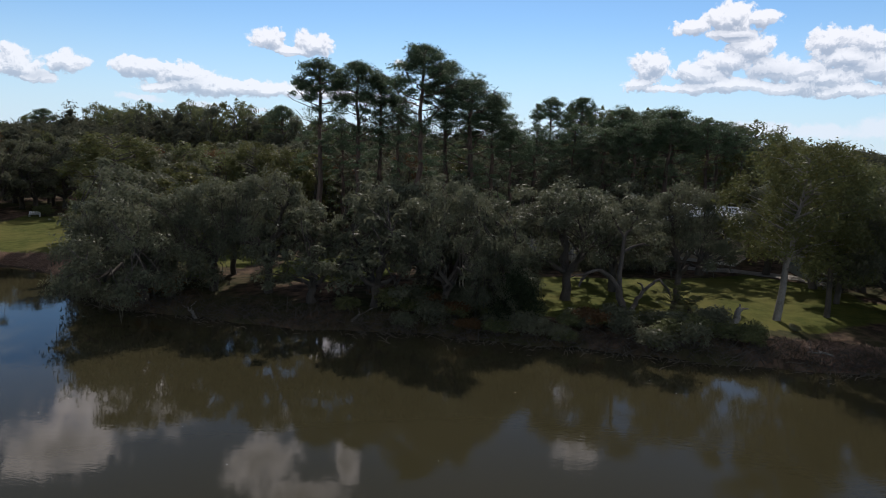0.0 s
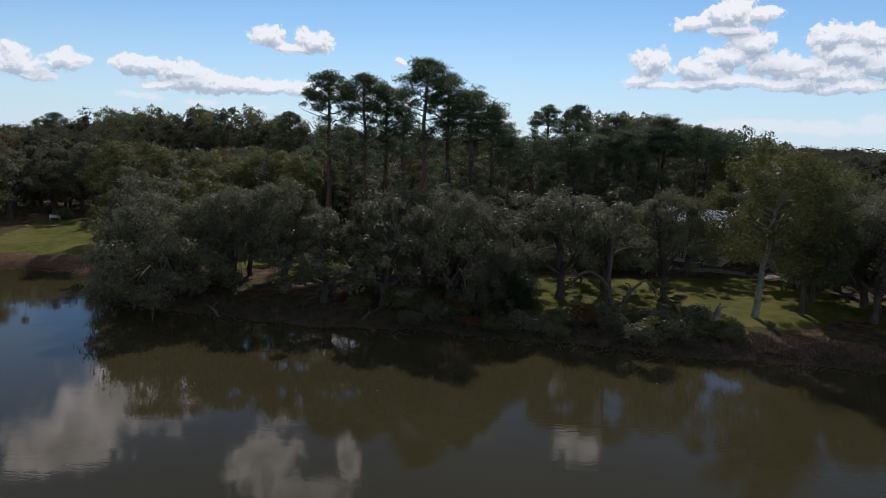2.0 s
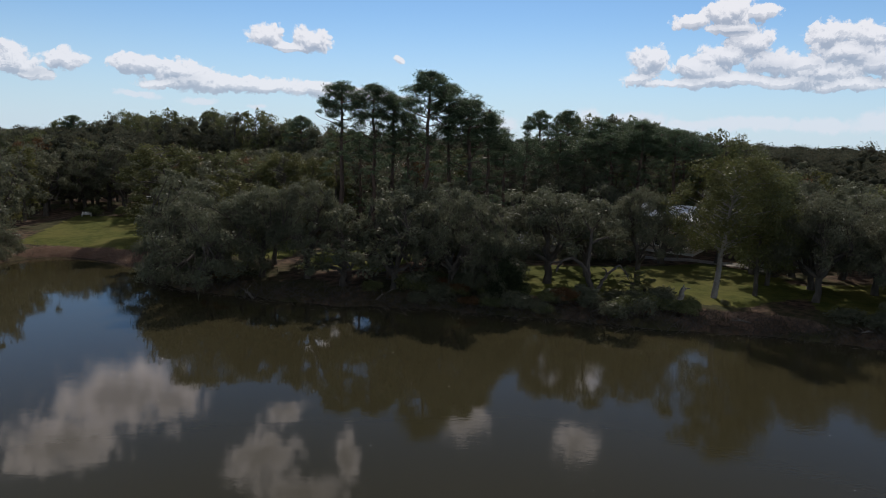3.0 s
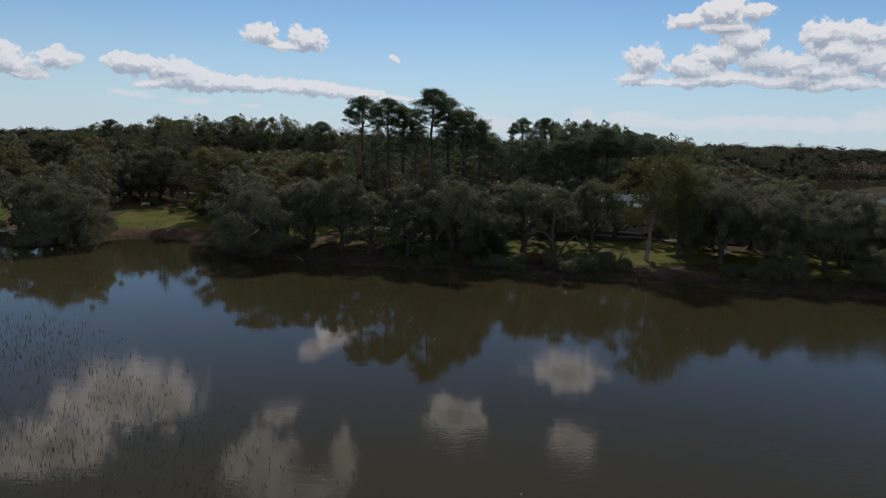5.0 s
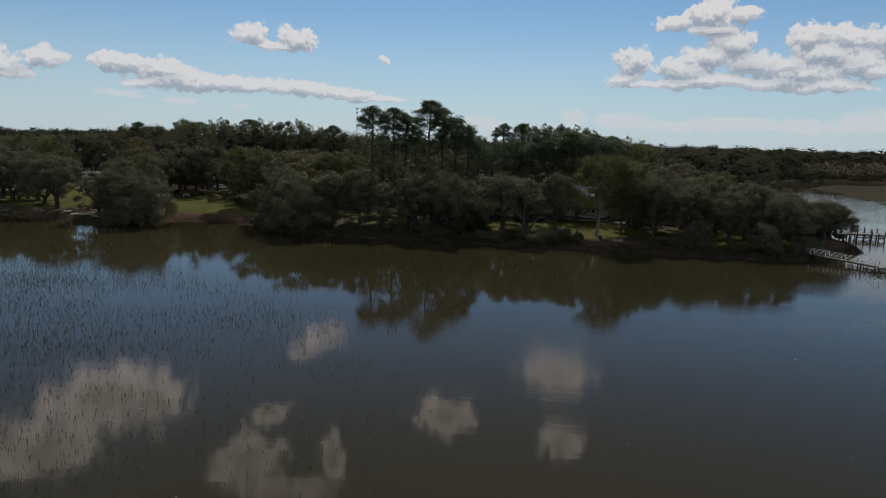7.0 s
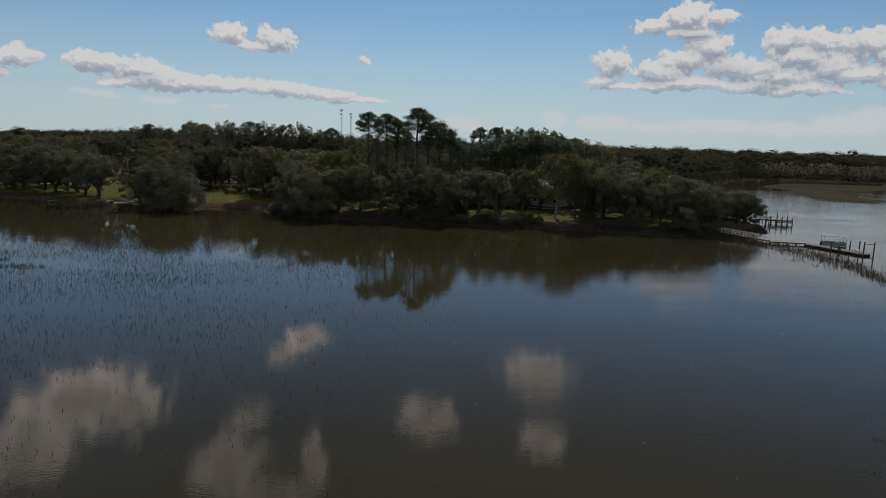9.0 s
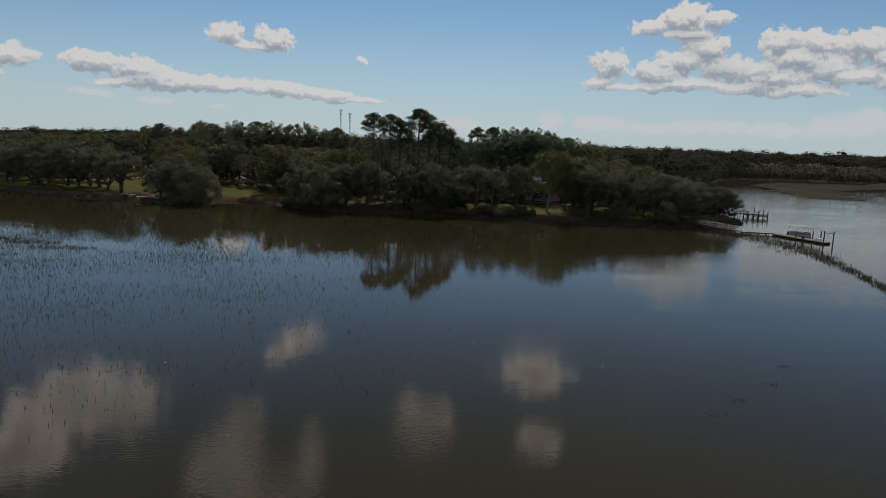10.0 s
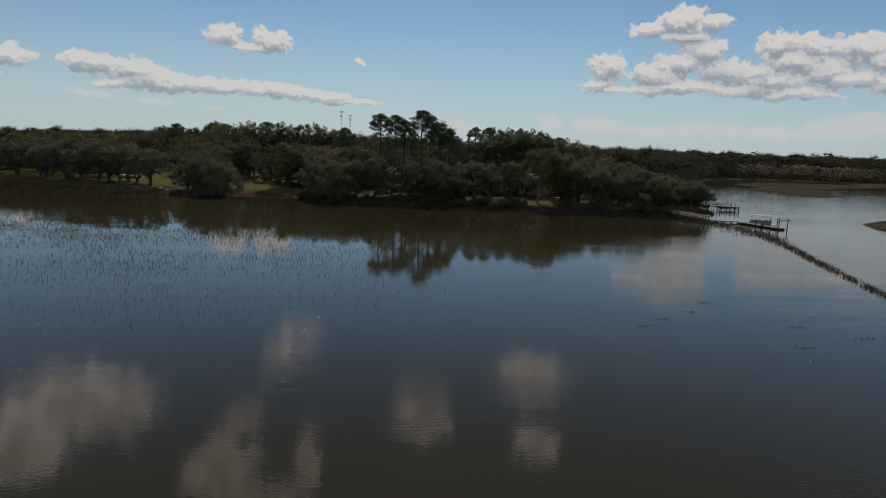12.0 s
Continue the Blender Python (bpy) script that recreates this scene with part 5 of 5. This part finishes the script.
# ------------------------------------------------------------ docks
def make_pier(label, a_, b_, width, height, posts, rail_mat, deck_mat, sloped=0.0, cross=False, railed=True):
    """A boarded walkway on pilings with post-and-rail sides."""
    pier = thing("pier", label, "pier")
    ax, ay = a_
    length = math.hypot(b_[0] - ax, b_[1] - ay)
    pier.matrix_basis = pose(ax, ay, 0, 0, 0, math.degrees(math.atan2(b_[1] - ay, b_[0] - ax)))
    s = Shell()
    n = int(length / 0.16)
    for k in range(n):
        x0, z0 = k * length / n, height - sloped * k / n
        w, t = 0.14, 0.05
        v = [(x0 + dx * w, dy * width / 2, z0 + dz * t) for dz in (0, 1) for dx, dy in ((0, -1), (1, -1), (1, 1), (0, 1))]
        s.put(v, [(3, 2, 1, 0), (4, 5, 6, 7), (0, 1, 5, 4), (1, 2, 6, 5), (2, 3, 7, 6), (3, 0, 4, 7)])
    tagged(part("deck_boarding", s.mesh("deck", deck_mat), pier, "weathered deck boards"), "", "", "", "stuff")
    drop = math.degrees(math.atan2(sloped, length))
    for sy in (-1, 1):
        piece("beam", (length, 0.1, 0.2), dark_wood, pier, (length / 2, sy * width * 0.42, height - sloped / 2 - 0.2), "", 0.01, (0, drop, 0))
        for rz in (0.5, 1.0) if railed else ():
            piece("rail", (length, 0.07, 0.07), rail_mat, pier, (length / 2, sy * (width / 2 + 0.02), height - sloped / 2 + rz), "", 0.01, (0, drop, 0))
        for k in range(posts):
            f = k / (posts - 1)
            x0, z0 = 0.06 + (length - 0.12) * f, height - sloped * f
            if railed:
                piece("rail_post", (0.10, 0.10, 1.12), rail_mat, pier, (x0, sy * (width / 2 + 0.02), z0 - 0.04), "", 0.01)
            pole("piling", (x0, sy * width * 0.42, -1.6), (x0, sy * width * 0.42, z0 - 0.02), 0.13, 0.11, dark_wood, pier)
            if cross and k < posts - 1:
                g = (k + 1) / (posts - 1)
                for z0_, z1_ in ((0.06, 0.98), (0.98, 0.06)):
                    pole("brace", (x0, sy * (width / 2 + 0.02), height + z0_), (0.06 + (length - 0.12) * g, sy * (width / 2 + 0.02), height + z1_), 0.035, 0.035, rail_mat, pier, "", 4)
    return pier


make_pier("low pier with white rails reaching out from the bank", (72.5, 53.0), (80.0, 39.2), 1.3, 1.15, 6, white_paint, old_wood, 0.45)
make_pier("long dark pier with cross-braced rails behind the oaks", (87, 83.0), (104.5, 85.0), 1.5, 1.3, 9, old_wood, old_wood, 0.0, True)
make_pier("narrow low walkway running through the reeds", (80.2, 39.0), (88.0, 37.4), 0.9, 0.5, 5, old_wood, old_wood, 0.0, False, False)


def make_platform():
    """A pile-built dock head with tall pilings, cross beams and a boat lift."""
    dock = thing("dock_platform", "dark timber dock head on tall pilings", "dock")
    dock.matrix_basis = pose(107.6, 84.4, 0, 0, 0, -12)
    s = Shell()
    for k in range(40):
        x0 = -3.2 + k * 0.16
        v = [(x0 + dx * 0.14, dy * 2.3, 1.35 + dz * 0.05) for dz in (0, 1) for dx, dy in ((0, -1), (1, -1), (1, 1), (0, 1))]
        s.put(v, [(3, 2, 1, 0), (4, 5, 6, 7), (0, 1, 5, 4), (1, 2, 6, 5), (2, 3, 7, 6), (3, 0, 4, 7)])
    tagged(part("deck_boarding", s.mesh("deck", old_wood), dock, "weathered deck boards"), "", "", "", "stuff")
    for k, px in enumerate((-3.1, -1.5, 0.2, 1.8, 3.2)):
        for sy in (-2.3, 2.3):
            tall = (2.3, 1.6, 2.5, 1.8, 2.2)[k] + (0.4 if sy > 0 else 0)
            pole("piling", (px, sy, -1.6), (px + 0.06, sy, tall), 0.17, 0.14, dark_wood, dock)
    for sy in (-2.3, 2.3):
        for bz in (0.6, 1.12):
            piece("beam", (6.6, 0.12, 0.2), dark_wood, dock, (0.05, sy, bz), "", 0.01)
    for px in (-1.5, 1.8):
        pole("brace", (px, -2.35, 0.1), (px + 1.5, -2.35, 1.3), 0.07, 0.07, dark_wood, dock)
        pole("brace", (px + 1.5, -2.35, 0.1), (px, -2.35, 1.3), 0.07, 0.07, dark_wood, dock)
    return dock


make_platform()


def make_float():
    dock = thing("floating_dock", "grey floating dock held by tall guide piles", "dock")
    dock.matrix_basis = pose(90.4, 29.8, 0, 0, 0, -72)
    s = Shell()
    for k in range(96):
        x0 = -7.6 + k * 0.16
        v = [(x0 + dx * 0.14, dy * 1.5, 0.42 + dz * 0.05) for dz in (0, 1) for dx, dy in ((0, -1), (1, -1), (1, 1), (0, 1))]
        s.put(v, [(3, 2, 1, 0), (4, 5, 6, 7), (0, 1, 5, 4), (1, 2, 6, 5), (2, 3, 7, 6), (3, 0, 4, 7)])
    tagged(part("deck_boarding", s.mesh("deck", old_wood), dock, "weathered deck boards"), "", "", "", "stuff")
    for fx in (-6, -2, 2, 6):
        piece("float", (2.6, 2.6, 0.44), rubber, dock, (fx, 0, -0.03), "black float drum", 0.08)
    for px, py, tall in ((7.7, 1.6, 3.0), (7.8, -1.6, 3.2), (2.0, 1.75, 2.4), (4.2, 1.75, 2.8), (0.2, -1.75, 2.0)):
        pole("guide_pile", (px, py, -1.6), (px, py, tall), 0.15, 0.13, dark_wood, dock)
    pole("cross_bar", (7.7, 1.6, 2.6), (7.8, -1.6, 2.6), 0.06, 0.06, dark_wood, dock)
    piece("dock_box", (1.2, 0.6, 0.55), white_paint, dock, (4.4, 0.9, 0.47), "white storage box", 0.04)
    piece("dock_seat", (0.6, 0.6, 0.8), dark_wood, dock, (1.6, -0.9, 0.47), "dark chair", 0.04, (0, 0, 20), 0.7)
    return dock


make_float()


def make_boat():
    """A pontoon boat with a flat canopy, moored at the dock."""
    boat = thing("pontoon_boat", "grey pontoon boat under a flat pale canopy", "boat")
    boat.matrix_basis = pose(94.2, 36.6, 0, 0, 0, -16) @ Matrix.Scale(0.87, 4)
    for sy in (-0.85, 0.85):
        pole("pontoon", (-3.0, sy, 0.22), (2.9, sy, 0.22), 0.34, 0.30, steel, boat, "", 12)
    piece("floor", (5.9, 2.5, 0.1), old_wood, boat, (0, 0, 0.52))
    for sx, sy, px, py in ((5.6, 0.05, 0, -1.2), (5.6, 0.05, 0, 1.2), (0.05, 2.35, -2.8, 0), (0.05, 2.35, 2.8, 0)):
        piece("side_panel", (sx, sy, 0.72), blue_hull, boat, (px, py, 0.62))
    for px in (-2.0, 1.4):
        piece("seat", (1.3, 0.6, 0.5), canvas, boat, (px, 0.8, 0.62), "pale grey bench seat", 0.06)
    piece("console", (0.6, 0.7, 0.9), white_paint, boat, (0.6, -0.7, 0.62), "white helm console", 0.06)
    for px in (-2.7, 2.7):
        for sy in (-1.18, 1.18):
            pole("canopy_post", (px, sy, 0.6), (px, sy, 3.0), 0.045, 0.045, steel, boat)
    piece("canopy", (6.0, 2.8, 0.09), canvas, boat, (0, 0, 3.0), "flat pale grey canopy", 0.04, (4, 0, 0))
    piece("outboard", (0.4, 0.35, 0.8), rubber, boat, (-3.1, 0, 0.35), "black outboard motor", 0.06)
    return boat


make_boat()


# ------------------------------------------------------------ masts on the skyline
def make_mast(label, x, y, top):
    mast = thing("radio_mast", label, "mast")
    mast.matrix_basis = pose(x, y, 0)
    legs = [(1.0, 0), (-0.5, 0.87), (-0.5, -0.87)]
    for lx, ly in legs:
        pole("leg", (lx * 1.3, ly * 1.3, 0), (lx * 0.9, ly * 0.9, top), 0.22, 0.18, steel, mast, "", 5)
    for k in range(12):
        z = top * (k + 0.5) / 12
        for (ax, ay), (bx, by) in zip(legs, legs[1:] + legs[:1]):
            pole("brace", (ax * 1.1, ay * 1.1, z), (bx * 1.1, by * 1.1, z + top / 14), 0.12, 0.12, steel, mast, "", 4)
    for k, z in enumerate((top - 0.8, top - 7.0)):
        for a_ in range(6):
            ang = a_ * math.pi / 3
            piece("antenna", (0.5, 0.4, 2.4), white_paint, mast, (math.cos(ang) * (2.4 - k), math.sin(ang) * (2.4 - k), z), "", 0.03, (0, 0, math.degrees(ang)))
    return mast


make_mast("tall lattice mast with antennas on the skyline", -128.9, 900, 70.0)
make_mast("slender lattice mast with antennas on the skyline", -123.3, 980, 68.5)

# ------------------------------------------------------------ the wood behind
def make_wood():
    """Wooded land to the skyline: many trees, each a heap of leaf sprays round a rough core."""
    rng = np.random.default_rng(77)
    s = Shell()
    knob = np.array([(1, 0, 0), (0.3, 0.95, 0), (-0.8, 0.6, 0), (-0.8, -0.6, 0), (0.3, -0.95, 0), (0.1, 0.05, 0.62), (0, 0, -0.9)], float)
    sides = np.array([t for i in range(5) for t in ((i, (i + 1) % 5, 5), ((i + 1) % 5, i, 6))])
    bands = [(138, 200, 7.8, 430, 0.30), (200, 330, 9.8, 240, 0.42), (330, 620, 13.5, 110, 0.62), (620, 1300, 20.5, 50, 1.0)]
    for y0, y1, gap, count, size in bands:
        half = 0.76 * (y1 + 150) + 40
        gx, gy = np.meshgrid(np.arange(-half, half, gap), np.arange(y0, y1, gap))
        gx = (gx + rng.uniform(-0.45, 0.45, gx.shape) * gap).ravel()
        gy = (gy + rng.uniform(-0.45, 0.45, gy.shape) * gap).ravel()
        keep = (np.abs(gx) < 0.76 * (gy + 150) + 30) & (inside(LAND, gx, gy) > 2.5)
        for p in LAWNS + HOMES + OPEN:
            keep &= inside(p, gx, gy) < -3
        gx, gy = gx[keep], gy[keep]
        gz = lift(gx, gy)
        tall = rng.normal(17.8, 2.1, len(gx)) + np.where((rng.uniform(size=len(gx)) < 0.04) & (gy > 220), 2.5, 0) + 1.8 * np.sin(gx * 0.03 + gy * 0.02)
        shore = inside(LAND, gx, gy)
        tall = np.where((gx > 180) & (gy > 380), tall * 1.14, tall)
        wide = gap * rng.uniform(0.55, 0.85, len(gx))
        for x, y, z, h, r, near in zip(gx, gy, gz, tall, wide, shore):
            k = 7
            ang = np.arange(k) * 2.39996 + rng.uniform(0, 6)
            rho = r * 0.72 * np.sqrt(np.arange(k) / k)
            c = np.stack([x + np.cos(ang) * rho, y + np.sin(ang) * rho, z + h * (0.86 - 0.30 * (rho / r) ** 2) + rng.normal(size=k) * h * 0.035], 1)
            big = np.array((r * 0.42, r * 0.42, h * 0.11))
            which = rng.integers(0, k, count)
            d = rng.normal(size=(count, 3))
            d /= np.linalg.norm(d, axis=1)[:, None]
            d[:, 2] = np.abs(d[:, 2]) * np.where(rng.uniform(size=count) < 0.8, 1, -1)
            p = c[which] + d * big * rng.uniform(0.5, 1.0, count)[:, None]
            s.sprays(rng, p, d * 0.8 + (0, 0, 0.4) + rng.normal(size=(count, 3)) * 0.4, size, 0.62)
            if near < 34 and y > 150:
                m_ = 150
                q = np.stack([x + rng.normal(size=m_) * r * 0.5, y + rng.normal(size=m_) * r * 0.5, z + h * rng.uniform(0.06, 0.75, m_)], 1)
                s.sprays(rng, q, rng.normal(size=(m_, 3)) + (0, -0.6, 0.4), size * 1.25, 0.7)
            lump = knob[None] * rng.uniform(0.45, 0.68, (k, 7, 1)) * (big * (0.95, 0.95, 1.0)) + (c - (0, 0, h * 0.03))[:, None]
            s.put(lump, (sides[None] + np.arange(k)[:, None, None] * 7).reshape(-1, 3))
    # scrub along the far shores
    edge = LAND[28:41]
    for (ax, ay), (bx, by) in zip(edge[:-1], edge[1:]):
        n = int(min(900, math.hypot(bx - ax, by - ay)) * 20)
        f = rng.uniform(size=n)
        x, y = ax + (bx - ax) * f, ay + (by - ay) * f
        off = rng.uniform(0.5, 9, n)
        x, y = x - off * 0.75, y + off * 0.65
        keep = (inside(LAND, x, y) > 0.3) & (np.abs(x) < 1200)
        x, y = x[keep], y[keep]
        p = np.stack([x, y, lift(x, y) + rng.uniform(0.1, 1.0, len(x)) * (3.0 + 5.0 * rng.uniform(size=len(x)))], 1)
        s.sprays(rng, p, rng.normal(size=(len(x), 3)) + (0, -0.4, 0.6), 0.85, 0.7)
    return tagged(new("woodland", s.mesh("woodland", far_leaf)), "dark mixed woodland reaching the skyline", "woods", "", "stuff")


make_wood()
